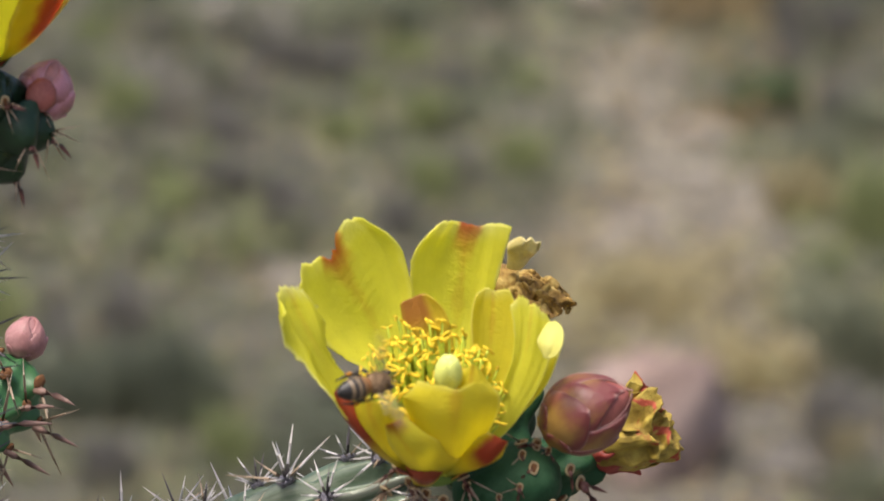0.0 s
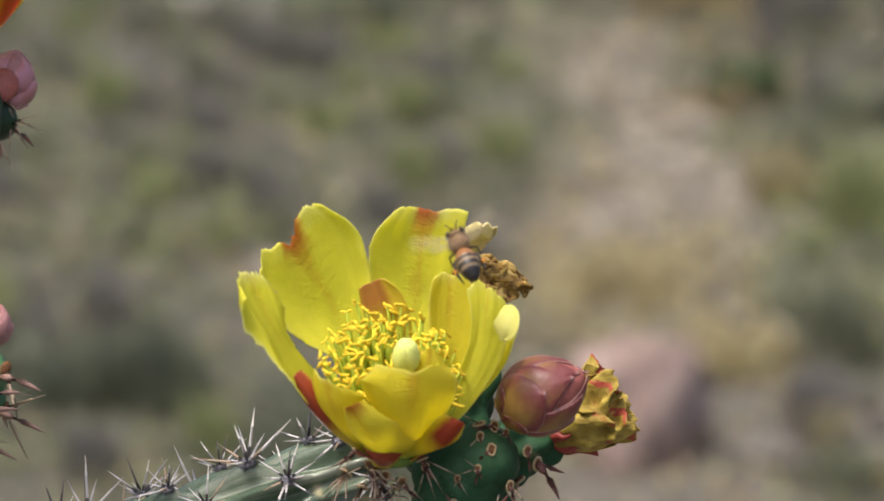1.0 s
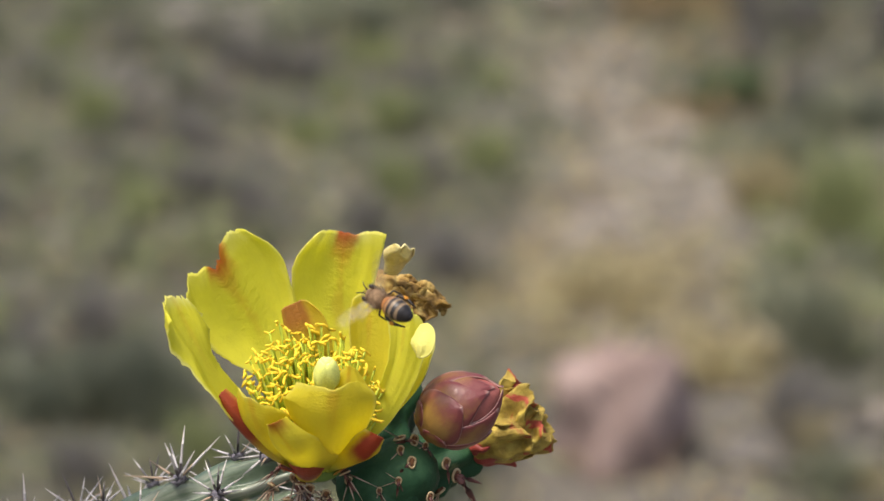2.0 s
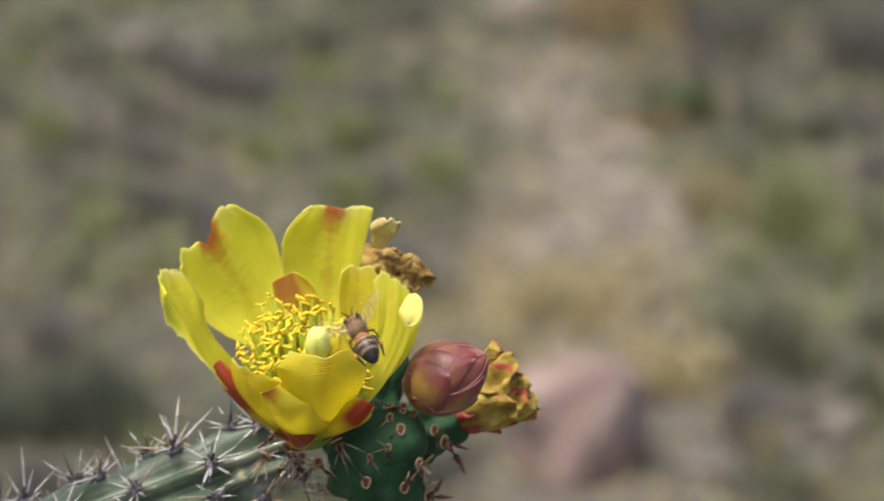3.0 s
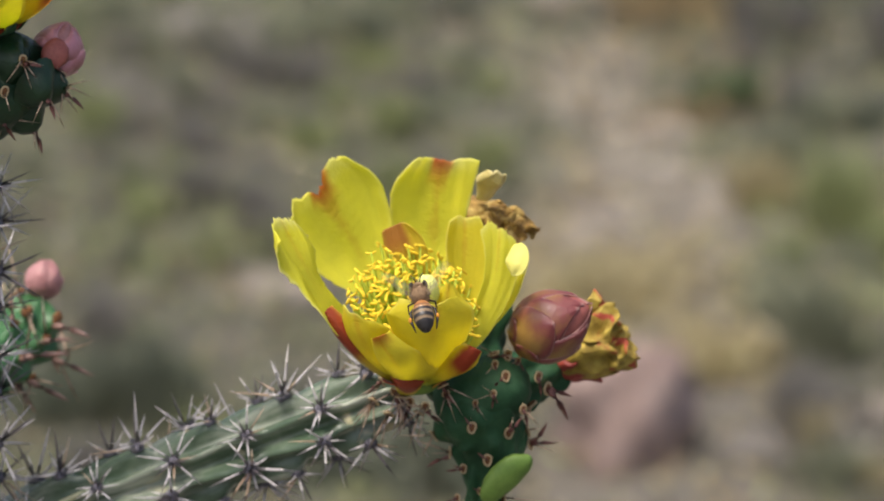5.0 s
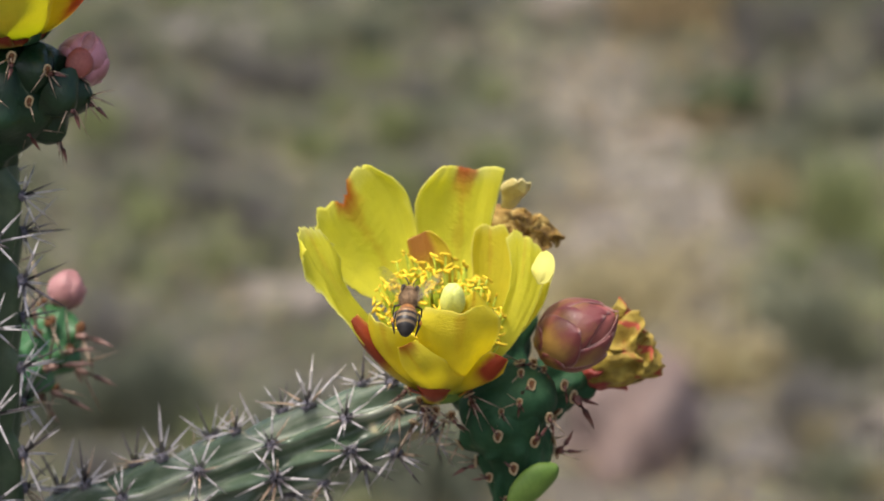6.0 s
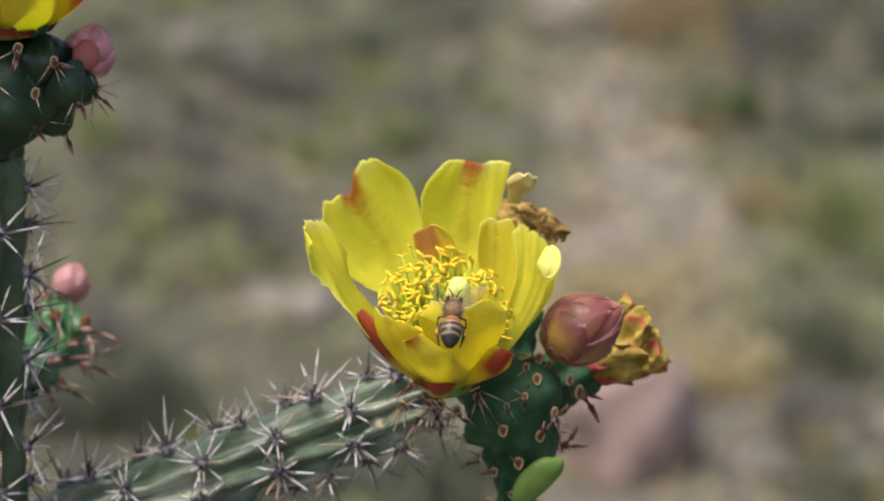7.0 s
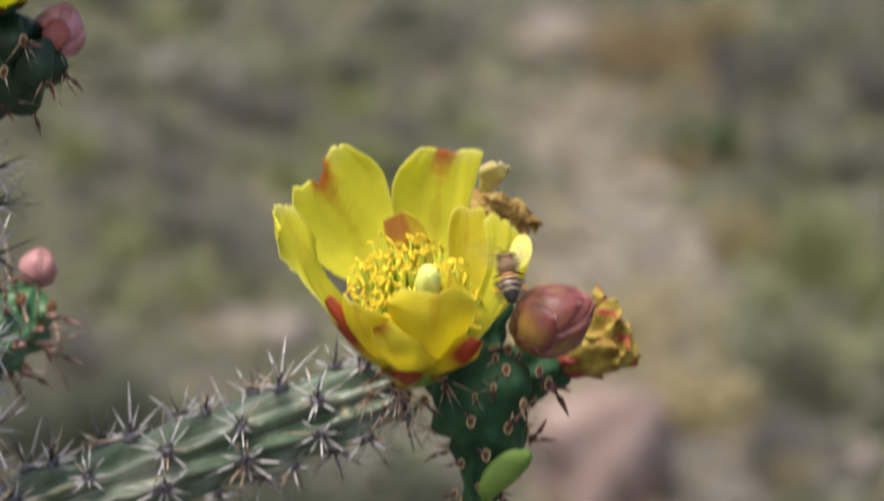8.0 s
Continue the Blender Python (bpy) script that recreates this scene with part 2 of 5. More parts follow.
BUD_HEART = surface("bud_heart", [(0.24, 0.06, 0.05), (0.34, 0.11, 0.09)], 200, 0.5, 0.15, 0.0003)
WILT = surface("wilted_petal", [(0.20, 0.125, 0.02), (0.36, 0.255, 0.038), (0.50, 0.385, 0.07)], 240, 0.6, 0.6, 0.0008, 5, ((0.36, 0.06, 0.03), 160, 0.535))
WILT_RED = surface("wilted_base_red", [(0.22, 0.030, 0.026), (0.36, 0.065, 0.045)], 200, 0.5, 0.3)
DRY = surface("dried_petal", [(0.11, 0.048, 0.014), (0.34, 0.205, 0.045), (0.58, 0.43, 0.14)], 300, 0.65, 0.6, 0.0008, 5)
PAPER = surface("papery_petal", [(0.68, 0.56, 0.22), (0.78, 0.69, 0.35)], 250, 0.6, 0.5, 0.0005, 5)
ARM_SKIN = surface("old_cactus_skin", [(0.034, 0.064, 0.037), (0.078, 0.118, 0.072), (0.19, 0.225, 0.165)], 45, 0.26, 0.35, 0.0006, 6, ((0.44, 0.39, 0.24), 70, 0.62), coat=0.25, streaks=(0.33, 0.355, 0.285))
COLUMN_SKIN = surface("green_cactus_skin", [(0.028, 0.050, 0.026), (0.052, 0.085, 0.044), (0.105, 0.135, 0.08)], 60, 0.5, 0.25, 0.0005, 6)
FRESH_SKIN = surface("young_cactus_skin", [(0.011, 0.036, 0.016), (0.022, 0.068, 0.029), (0.050, 0.115, 0.054)], 75, 0.58, 0.45, 0.0006, 6, ((0.10, 0.135, 0.06), 110, 0.60), 0.0, shine=0.16)
FRUIT_SKIN = surface("fruit_skin", [(0.004, 0.017, 0.006), (0.008, 0.030, 0.011), (0.016, 0.052, 0.020)], 70, 0.40, 0.45, 0.0008, 5, ((0.10, 0.13, 0.07), 90, 0.62))
MID_SKIN = surface("mid_cactus_skin", [(0.028, 0.095, 0.032), (0.06, 0.165, 0.06)], 90, 0.45, 0.2, 0.0004)
LEAF_SKIN = surface("young_pad_skin", [(0.085, 0.165, 0.022), (0.155, 0.25, 0.045)], 80, 0.55, 0.25, 0.0004, 5)
WOOL = surface("areole_wool", [(0.09, 0.083, 0.105), (0.21, 0.195, 0.24), (0.48, 0.45, 0.50)], 1300, 0.9, 0.8, 0.0006)
TAN_WOOL = surface("areole_tan_rim", [(0.38, 0.275, 0.145), (0.53, 0.41, 0.245)], 900, 0.85, 0.6, 0.0003)
BROWN_WOOL = surface("areole_brown_felt", [(0.10, 0.04, 0.014), (0.22, 0.10, 0.04)], 900, 0.9, 0.6, 0.0003)
LEAF_TIP = surface("areole_leaf_brown", [(0.065, 0.024, 0.020), (0.17, 0.062, 0.048)], 400, 0.45, 0.2, 0.0002)
LEAF_ROSE = surface("areole_leaf_rose", [(0.20, 0.11, 0.085), (0.36, 0.22, 0.185)], 300, 0.5, 0.2, 0.0002)
BARK = surface("shrub_bark", [(0.10, 0.08, 0.065), (0.20, 0.17, 0.14)], 60, 0.85, 0.6, 0.002)


def spine_material(name, root, end):
    m, n, l, b = shader(name)
    sep = n.new("ShaderNodeSeparateXYZ")
    l.new(n.new("ShaderNodeTexCoord").outputs["Generated"], sep.inputs[0])
    col = ramp_node(n, l, sep.outputs[2], [(0.0, root), (0.45, tuple((a + c) / 2 for a, c in zip(root, end))), (0.95, end)])
    rnd = n.new("ShaderNodeObjectInfo").outputs["Random"]
    col = blend(n, l, calc(n, l, "MULTIPLY", rnd, 0.7), col, tuple(c * 0.6 for c in end))
    l.new(col, b.inputs["Base Color"])
    b.inputs["Roughness"].default_value = 0.5
    return m


SPINE_GREY = spine_material("spine_grey", (0.36, 0.34, 0.39), (0.76, 0.71, 0.70))
SPINE_DARK = spine_material("spine_dark", (0.035, 0.03, 0.038), (0.12, 0.10, 0.11))
SPINE_STRAW = spine_material("spine_straw", (0.17, 0.08, 0.05), (0.60, 0.46, 0.33))


def leaf_material(name, a, b_, share=0.45):
    m, n, l, b = shader(name)
    geo = n.new("ShaderNodeNewGeometry").outputs["Random Per Island"]
    col = ramp_node(n, l, geo, [(0.0, a), (1.0, b_)])
    vec = n.new("ShaderNodeTexCoord").outputs["Object"]
    col = blend(n, l, 0.7, col, ramp_node(n, l, noise_node(n, l, vec, 9, 3), [(0.3, (0.74, 0.74, 0.74)), (0.7, (1.16, 1.16, 1.12))]), "MULTIPLY")
    l.new(col, b.inputs["Base Color"])
    b.inputs["Roughness"].default_value = 0.7
    thin(m, n, l, b, col, share)
    return m


FOL_OLIVE = leaf_material("foliage_olive", (0.205, 0.213, 0.142), (0.305, 0.314, 0.210))
FOL_GREY = leaf_material("foliage_grey", (0.200, 0.183, 0.168), (0.296, 0.274, 0.246))
FOL_GREEN = leaf_material("foliage_green", (0.255, 0.280, 0.125), (0.375, 0.405, 0.19))
FOL_DARK = leaf_material("foliage_dark", (0.123, 0.135, 0.095), (0.191, 0.207, 0.146))
FOL_STRAW = leaf_material("foliage_straw", (0.39, 0.33, 0.18), (0.51, 0.445, 0.265))
FOL_BUSH = leaf_material("foliage_deep_green", (0.075, 0.105, 0.045), (0.14, 0.18, 0.085))
FOL_RUST = leaf_material("foliage_tan", (0.270, 0.203, 0.110), (0.369, 0.284, 0.158))
ROCK_PINK = surface("rock_pink", [(0.16, 0.112, 0.098), (0.27, 0.195, 0.172), (0.37, 0.285, 0.255)], 20, 0.85, 0.6, 0.006, 6)
ROCK_PALE = surface("rock_pale", [(0.155, 0.132, 0.107), (0.21, 0.18, 0.15), (0.265, 0.232, 0.198)], 12, 0.85, 0.6, 0.006, 6, None, 0.0, 0.35)
ROCK_GREY = surface("rock_grey", [(0.11, 0.10, 0.09), (0.16, 0.145, 0.13), (0.21, 0.19, 0.17)], 12, 0.85, 0.6, 0.006, 6, None, 0.0, 0.35)

GRAVEL = surface("pale_gravel", [(0.145, 0.127, 0.103), (0.205, 0.181, 0.149), (0.285, 0.255, 0.214)], 30, 0.85, 0.5, 0.003, 5)


def ground_material():
    """Dry desert soil with a strip of paler wash gravel running through it."""
    m, n, l, b = shader("desert_soil")
    vec = n.new("ShaderNodeTexCoord").outputs["Object"]
    sep = n.new("ShaderNodeSeparateXYZ")
    l.new(vec, sep.inputs[0])
    big = noise_node(n, l, vec, 8.5, 5, 0.65)
    small = noise_node(n, l, vec, 26, 5, 0.7)
    col = ramp_node(n, l, big, [(0.32, (0.092, 0.084, 0.074)), (0.45, (0.112, 0.103, 0.085)), (0.55, (0.126, 0.113, 0.092)), (0.68, (0.146, 0.132, 0.110))])
    # the wash: a pale band that narrows as it runs away
    edge = calc(n, l, "MULTIPLY", calc(n, l, "SUBTRACT", big, 0.5), 0.35)
    back = calc(n, l, "MAXIMUM", calc(n, l, "SUBTRACT", sep.outputs[1], 4.4), 0.0)
    near = calc(n, l, "SUBTRACT", sep.outputs[0], calc(n, l, "ADD", 0.09, calc(n, l, "MULTIPLY", back, 0.07)))
    far = calc(n, l, "SUBTRACT", calc(n, l, "SUBTRACT", 0.39, calc(n, l, "MULTIPLY", back, 0.11)), sep.outputs[0])
    inside = calc(n, l, "ADD", calc(n, l, "MINIMUM", near, far), edge)
    band = calc(n, l, "MULTIPLY", fade(n, l, inside, -0.06, 0.12), calc(n, l, "MULTIPLY", fade(n, l, sep.outputs[1], 3.7, 4.1), calc(n, l, "SUBTRACT", 1.0, calc(n, l, "MULTIPLY", fade(n, l, sep.outputs[1], 4.9, 5.5), 0.6))))
    col = blend(n, l, band, col, (0.245, 0.211, 0.180))
    col = blend(n, l, 0.8, col, ramp_node(n, l, small, [(0.3, (0.62, 0.62, 0.62)), (0.7, (1.25, 1.23, 1.2))]), "MULTIPLY")
    l.new(col, b.inputs["Base Color"])
    b.inputs["Roughness"].default_value = 0.95
    bump_to(n, l, b, small, 0.8, 0.02)
    return m


SOIL = ground_material()


# ---------------------------------------------------------------- building helpers (shapes in millimetres)
MM = 0.001
HEAD = Vector((0, 0, 1.10))
BLOOM_FOOT = (-1.5, -11.0, 4.3)


def at(x, y, z):
    """A place in metres, from millimetres beside the main flower's foot."""
    return Vector((x, y, z)) * MM + HEAD


def mesh(name, verts, faces, material, uvs=None, smooth=True, scale=MM):
    me = bpy.data.meshes.new(name)
    me.from_pydata([tuple(c * scale for c in v) for v in verts], [], faces)
    if uvs:
        layer = me.uv_layers.new(name="map")
        for loop in me.loops:
            layer.data[loop.index].uv = uvs[loop.vertex_index]
    me.polygons.foreach_set("use_smooth", [smooth] * len(me.polygons))
    me.materials.append(material)
    return me


def part(name, me, parent, m=None, label=""):
    ob = new(name, me)
    ob.parent = parent
    if m is not None:
        ob.matrix_basis = m
    if label:
        ob["label"] = label
    return ob


def thing(name, place, label, category, group="", kind=""):
    ob = new(name)
    ob.empty_display_size = 0.01
    ob.matrix_basis = place
    return tagged(ob, label, category, group, kind)


def join(*shapes):
    verts, faces = [], []
    for v, f in shapes:
        k = len(verts)
        verts += v
        faces += [tuple(i + k for i in q) for q in f]
    return verts, faces


def moved(shape, m):
    return [tuple(m @ Vector(v)) for v in shape[0]], shape[1]


def tube(points, radii, sides=6):
    """A closed tube along points."""
    pts = [Vector(p) for p in points]
    verts, faces = [], []
    for i, p in enumerate(pts):
        way = (pts[min(i + 1, len(pts) - 1)] - pts[max(i - 1, 0)]).normalized()
        turn = way.to_track_quat("Z", "Y").to_matrix()
        for k in range(sides):
            a = 2 * math.pi * k / sides
            verts.append(tuple(p + turn @ Vector((math.cos(a), math.sin(a), 0)) * radii[i]))
    for i in range(len(pts) - 1):
        for k in range(sides):
            q = (k + 1) % sides
            faces.append((i * sides + k, i * sides + q, (i + 1) * sides + q, (i + 1) * sides + k))
    faces.append(tuple(range(sides))[::-1])
    faces.append(tuple(range((len(pts) - 1) * sides, len(pts) * sides)))
    return verts, faces


def egg(rx, ry, rz, rings=10, sides=14, rough=0.0, freq=1.0, seed=0.0, square=1.0):
    """An ellipsoid about the origin, roughened by noise."""
    verts, faces = [(0, 0, -rz)], []
    for i in range(1, rings):
        p = -math.pi / 2 + math.pi * i / rings
        for k in range(sides):
            a = 2 * math.pi * k / sides
            v = Vector((math.cos(p) * math.cos(a), math.cos(p) * math.sin(a), math.sin(p)))
            v = Vector([math.copysign(abs(c) ** square, c) for c in v])
            if rough:
                v *= 1 + rough * noise.fractal(v * freq + Vector((seed, seed * 1.7, 0)), 0.8, 2.0, 3)
            verts.append((v.x * rx, v.y * ry, v.z * rz))
    verts.append((0, 0, rz))
    for k in range(sides):
        q = (k + 1) % sides
        faces.append((0, 1 + q, 1 + k))
        for i in range(rings - 2):
            faces.append((1 + i * sides + k, 1 + i * sides + q, 1 + (i + 1) * sides + q, 1 + (i + 1) * sides + k))
        faces.append((len(verts) - 1, 1 + (rings - 2) * sides + k, 1 + (rings - 2) * sides + q))
    return verts, faces


def step(a, b, x):
    x = min(max((x - a) / (b - a), 0), 1)
    return x * x * (3 - 2 * x)


def sheet(nu, nv, place):
    """A grid from place(u, v), with u from 0 to 1 along and v from -1 to 1 across; its map holds (v, u)."""
    verts, faces, uvs = [], [], []
    for i in range(nu + 1):
        for j in range(nv + 1):
            u, v = i / nu, 2 * j / nv - 1
            verts.append(tuple(place(u, v)))
            uvs.append((v / 2 + 0.5, u))
    for i in range(nu):
        for j in range(nv):
            a = i * (nv + 1) + j
            faces.append((a, a + 1, a + nv + 2, a + nv + 1))
    return verts, faces, uvs


def petal_shape(long, wide, foot_lean, tip_lean, cup, ruffle=0.6, notch=0.0, curl=0.0, crumple=0.0, side=0.0, tip=0.22, seed=1, foot=3.5, fringe=0.012, waist=0.62, slope=0.0, narrow=0.3, ridge=0.0, folds=0.16, pleat=0.0):
    """A petal that leaves the axis at foot_lean degrees, rises to tip_lean, and is hollow across with the radius cup.
    wide: one width, or the two half widths on either side of the midrib; slope: how much longer one side is."""
    n, rad, high = 60, [foot], [0.0]
    half = wide if isinstance(wide, tuple) else (wide / 2, wide / 2)
    lean = []
    for i in range(n + 1):
        u = i / n
        a = tip_lean + (foot_lean - tip_lean) * (1 - step(0, 0.55, u)) + curl * step(0.68, 1.0, u)
        lean.append(radians(a))
        rad.append(rad[-1] + math.sin(lean[-1]) * long / n)
        high.append(high[-1] + math.cos(lean[-1]) * long / n)

    def place(u, v):
        e = u * (1 - tip * abs(v) ** 2.6 - notch * math.exp(-((v - side) / 0.14) ** 2) - slope * v
                 + 0.4 * fringe * noise.noise(Vector((v * 14, seed, 0))) + 0.9 * fringe * noise.noise(Vector((v * 47, seed, 7))) + fringe * 1.6 * noise.noise(Vector((v * 5, seed, 3))))
        k = min(max(e, 0), 1) * n
        i = min(int(k), n - 1)
        r, h, a = rad[i] + (rad[i + 1] - rad[i]) * (k - i), high[i] + (high[i + 1] - high[i]) * (k - i), lean[i]
        d = v * (half[0] if v < 0 else half[1]) * (narrow + (1 - narrow) * step(0, waist, u)) * (1 - 0.10 * step(0.85, 1, u))
        bend = d / cup
        inward = cup * (1 - math.cos(bend)) + ridge * (1 - abs(v)) * step(0.2, 0.8, u)
        inward += ruffle * step(0.3, 1, u) * (noise.noise(Vector((v * 2.6, u * 2.2, seed * 3.1))) * 1.6 + 0.16 * noise.noise(Vector((v * 8, u * 5, seed))))
        inward += pleat * step(0.1, 0.7, u) * math.sin(v * 7 + 1.5 * noise.noise(Vector((u * 2, v, seed))) + seed)
        inward += min(0.04 * ruffle, 0.05) * step(0.5, 1, u) * math.sin(v * 26 + u * 4 + seed)
        p = Vector((r - inward * math.cos(a), cup * math.sin(bend), h + inward * math.sin(a)))
        if crumple:
            q = p * folds + Vector((seed * 2.3, seed, 0))
            p += noise.turbulence_vector(q, 3, False, amplitude_scale=0.55, frequency_scale=2.1) * crumple * step(0.05, 0.5, u)
        return p
    return place


def petal(name, parent, turn, material, label="", thick=0.28, nu=26, nv=20, **shape):
    v, f, uv = sheet(nu, nv, petal_shape(**shape))
    ob = part(name, mesh(name, v, f, material, uv), parent, pose(0, 0, 0, 0, 0, turn), label)
    solid = ob.modifiers.new("thickness", "SOLIDIFY")
    solid.thickness, solid.offset = thick * MM, 0
    return ob


def along_line(values, u):
    """A smooth value at u (0 to 1) through evenly spaced values."""
    k = u * (len(values) - 1)
    i = min(int(k), len(values) - 2)
    t = k - i
    a, b, c, d = values[max(i - 1, 0)], values[i], values[i + 1], values[min(i + 2, len(values) - 1)]
    return 0.5 * (2 * b + (c - a) * t + (2 * a - 5 * b + 4 * c - d) * t * t + (3 * b - a - 3 * c + d) * t ** 3)


def blade(name, parent, material, label="", spine=(), left=(), right=(), top=(0, 0), face=(0, -1, 0), cup=(0, 0), ruffle=0.5, seed=1, fringe=0.2, ridge=0.0, roll=0.0, thick=0.28, nu=44, nv=52):
    """A petal along its midrib (spine, mm): half widths on both sides from foot to tip, and an uneven upper edge (top).
    face: the side that is turned out of the bloom's middle plane; cup: how far the two margins bend to that side; roll: a margin that rolls over."""
    face = Vector(face).normalized()
    pts = [Vector(p) for p in spine]

    def mid(u):
        return Vector([along_line([p[k] for p in pts], u) for k in range(3)])

    def place(u, v):
        p = mid(u)
        way = (mid(min(u + 0.02, 1)) - mid(max(u - 0.02, 0))).normalized()
        over = way.cross(face).normalized()
        out = over.cross(way).normalized()
        w = along_line(left, u) if v < 0 else along_line(right, u)
        rag = fringe * (noise.noise(Vector((v * 5, seed, 3))) + 0.8 * noise.noise(Vector((v * 14, seed, 0))) + 0.8 * abs(noise.noise(Vector((v * 40, seed, 7)))))
        edge = fringe * 0.7 * (noise.noise(Vector((u * 9, seed, v))) + 0.8 * noise.noise(Vector((u * 34, seed, v)))) * abs(v) ** 6 * step(0.3, 0.7, u)
        p += way * ((along_line(top, v / 2 + 0.5) + rag) * u ** 3) + over * (v * w + math.copysign(edge, v))
        bend = (cup[0] if v < 0 else cup[1]) * v * v * step(0, 0.5, u)
        if roll:
            bend += roll * step(-0.55, -1.0, v) * math.sin(u * 9 + seed) * step(0.3, 0.6, u)
        bend += ridge * (1 - abs(v)) * step(0.2, 0.8, u)
        bend += ruffle * step(0.15, 0.9, u) * (1.5 * noise.noise(Vector((v * 1.7, u * 2.0, seed * 3.1))) + 0.5 * noise.noise(Vector((v * 4.5, u * 3.0, seed * 5.3))) * (0.3 + abs(v)))
        return p + out * bend
    v, f, uv = sheet(nu, nv, place)
    lay = parent.matrix_basis.inverted() @ Matrix.Translation(at(*BLOOM_FOOT)) @ Matrix.Rotation(radians(-15), 4, "X")
    ob = part(name, mesh(name, v, f, material, uv), parent, lay, label)
    solid = ob.modifiers.new("thickness", "SOLIDIFY")
    solid.thickness, solid.offset = thick * MM, 0
    return ob


# ---------------------------------------------------------------- ground and what lies behind
def build_ground():
    def lines(lo, hi, stepsize, far):
        mid = [lo + (hi - lo) * i / int((hi - lo) / stepsize) for i in range(int((hi - lo) / stepsize) + 1)]
        out = []
        d = stepsize * 2
        while d < far:
            out.append(d)
            d *= 1.6
        return [lo - d for d in reversed(out)] + mid + [hi + d for d in out]
    xs, ys = lines(-1.6, 1.6, 0.04, 900), lines(1.5, 7.5, 0.05, 900)
    verts, faces = [], []
    for y in ys:
        for x in xs:
            z = 0.035 * noise.fractal(Vector((x * 1.3, y * 1.3, 0)), 0.9, 2.0, 4) if abs(x) < 30 and abs(y) < 40 else 0
            verts.append((x, y, z))
    w = len(xs)
    for j in range(len(ys) - 1):
        for i in range(w - 1):
            faces.append((j * w + i, j * w + i + 1, (j + 1) * w + i + 1, (j + 1) * w + i))
    ob = new("ground", mesh("ground", verts, faces, SOIL, scale=1.0))
    tagged(ob, "dry desert ground of grey-brown soil and pale gravel", "ground", kind="structure")


def ground_height(x, y):
    return 0.035 * noise.fractal(Vector((x * 1.3, y * 1.3, 0)), 0.9, 2.0, 4)


def rock(name, x, y, size, material, label, seed, turn=0.0, sink=0.25):
    v, f = egg(size[0] / 2, size[1] / 2, size[2] / 2, 16, 24, 0.42, 1.5, seed, 0.8)
    ob = new(name, mesh(name, v, f, material, scale=1.0))
    ob.matrix_basis = pose(x, y, ground_height(x, y) + size[2] * (0.5 - sink), 0, 0, turn)
    return tagged(ob, label, "rock", "rocks on the slope")


def leaf_card(rng, centre, size):
    """One small bent leaf of two faces."""
    turn = Euler((rng.uniform(-1.2, 1.2), rng.uniform(-1.2, 1.2), rng.uniform(0, 6.28))).to_matrix()
    pts = [(0, -1, 0), (0.34, 0, 0.12), (0, 1, 0), (-0.34, 0, 0.12)]
    return [tuple(centre + turn @ Vector(p) * size) for p in pts], [(0, 1, 2), (0, 2, 3)]


def shrub(name, x, y, wide, high, material, label, seed, leaves=1300, leaf=0.016):
    """A low desert shrub: bare stems from one foot, and leaves in uneven clumps at their ends."""
    rng = random.Random(seed)
    root = thing(name, pose(x, y, ground_height(x, y) - 0.01), label, "shrub", "shrubs behind the cactus")
    stems, tips = [], []
    for k in range(16):
        a, out = rng.uniform(0, 6.28), wide / 2 * math.sqrt(rng.random())
        end = Vector((math.cos(a) * out, math.sin(a) * out, high * rng.uniform(0.45, 1.0) * (1 - 0.5 * (2 * out / wide) ** 2)))
        bow = end * 0.5 + Vector((rng.uniform(-1, 1), rng.uniform(-1, 1), 0.6)) * wide * 0.06
        stems.append(tube([(end.x * 0.05, end.y * 0.05, 0), bow, end], [0.006, 0.004, 0.0015], 5))
        tips += [end, bow * 0.6 + end * 0.4]
    v, f = join(*stems)
    part("stem", mesh("stem", v, f, BARK, scale=1.0), root)["kind"] = "stuff"
    verts, faces = [], []
    for k in range(leaves):
        c = rng.choice(tips) + Vector([rng.gauss(0, 1) for _ in range(3)]) * wide * 0.11
        c.z = max(c.z, 0.012)
        v, f = leaf_card(rng, c, leaf * rng.uniform(0.6, 1.3))
        faces += [tuple(i + len(verts) for i in q) for q in f]
        verts += v
    ob = part("foliage", mesh("foliage", verts, faces, material, scale=1.0), root)
    ob["kind"] = "stuff"
    return root


def grass(name, x, y, wide, high, material, label, seed, blades=320):
    rng = random.Random(seed)
    verts, faces = [], []
    for k in range(blades):
        a, r = rng.uniform(0, 6.28), wide / 2 * rng.random() ** 0.7
        p = Vector((math.cos(a) * r * 0.6, math.sin(a) * r * 0.6, 0))
        top = p + Vector((math.cos(a) * r * 0.8 + rng.gauss(0, 0.02), math.sin(a) * r * 0.8 + rng.gauss(0, 0.02), high * rng.uniform(0.5, 1)))
        s = Vector((-math.sin(a), math.cos(a), 0)) * 0.0025
        mid = p * 0.45 + top * 0.55 + Vector((0, 0, high * 0.12))
        b = len(verts)
        verts += [tuple(q) for q in (p - s, p + s, mid + s * 0.8, mid - s * 0.8, top)]
        faces += [(b, b + 1, b + 2, b + 3), (b + 3, b + 2, b + 4)]
    ob = new(name, mesh(name, verts, faces, material, scale=1.0))
    ob.matrix_basis = pose(x, y, ground_height(x, y) - 0.005)
    return tagged(ob, label, "grass", "grass tufts", "stuff")


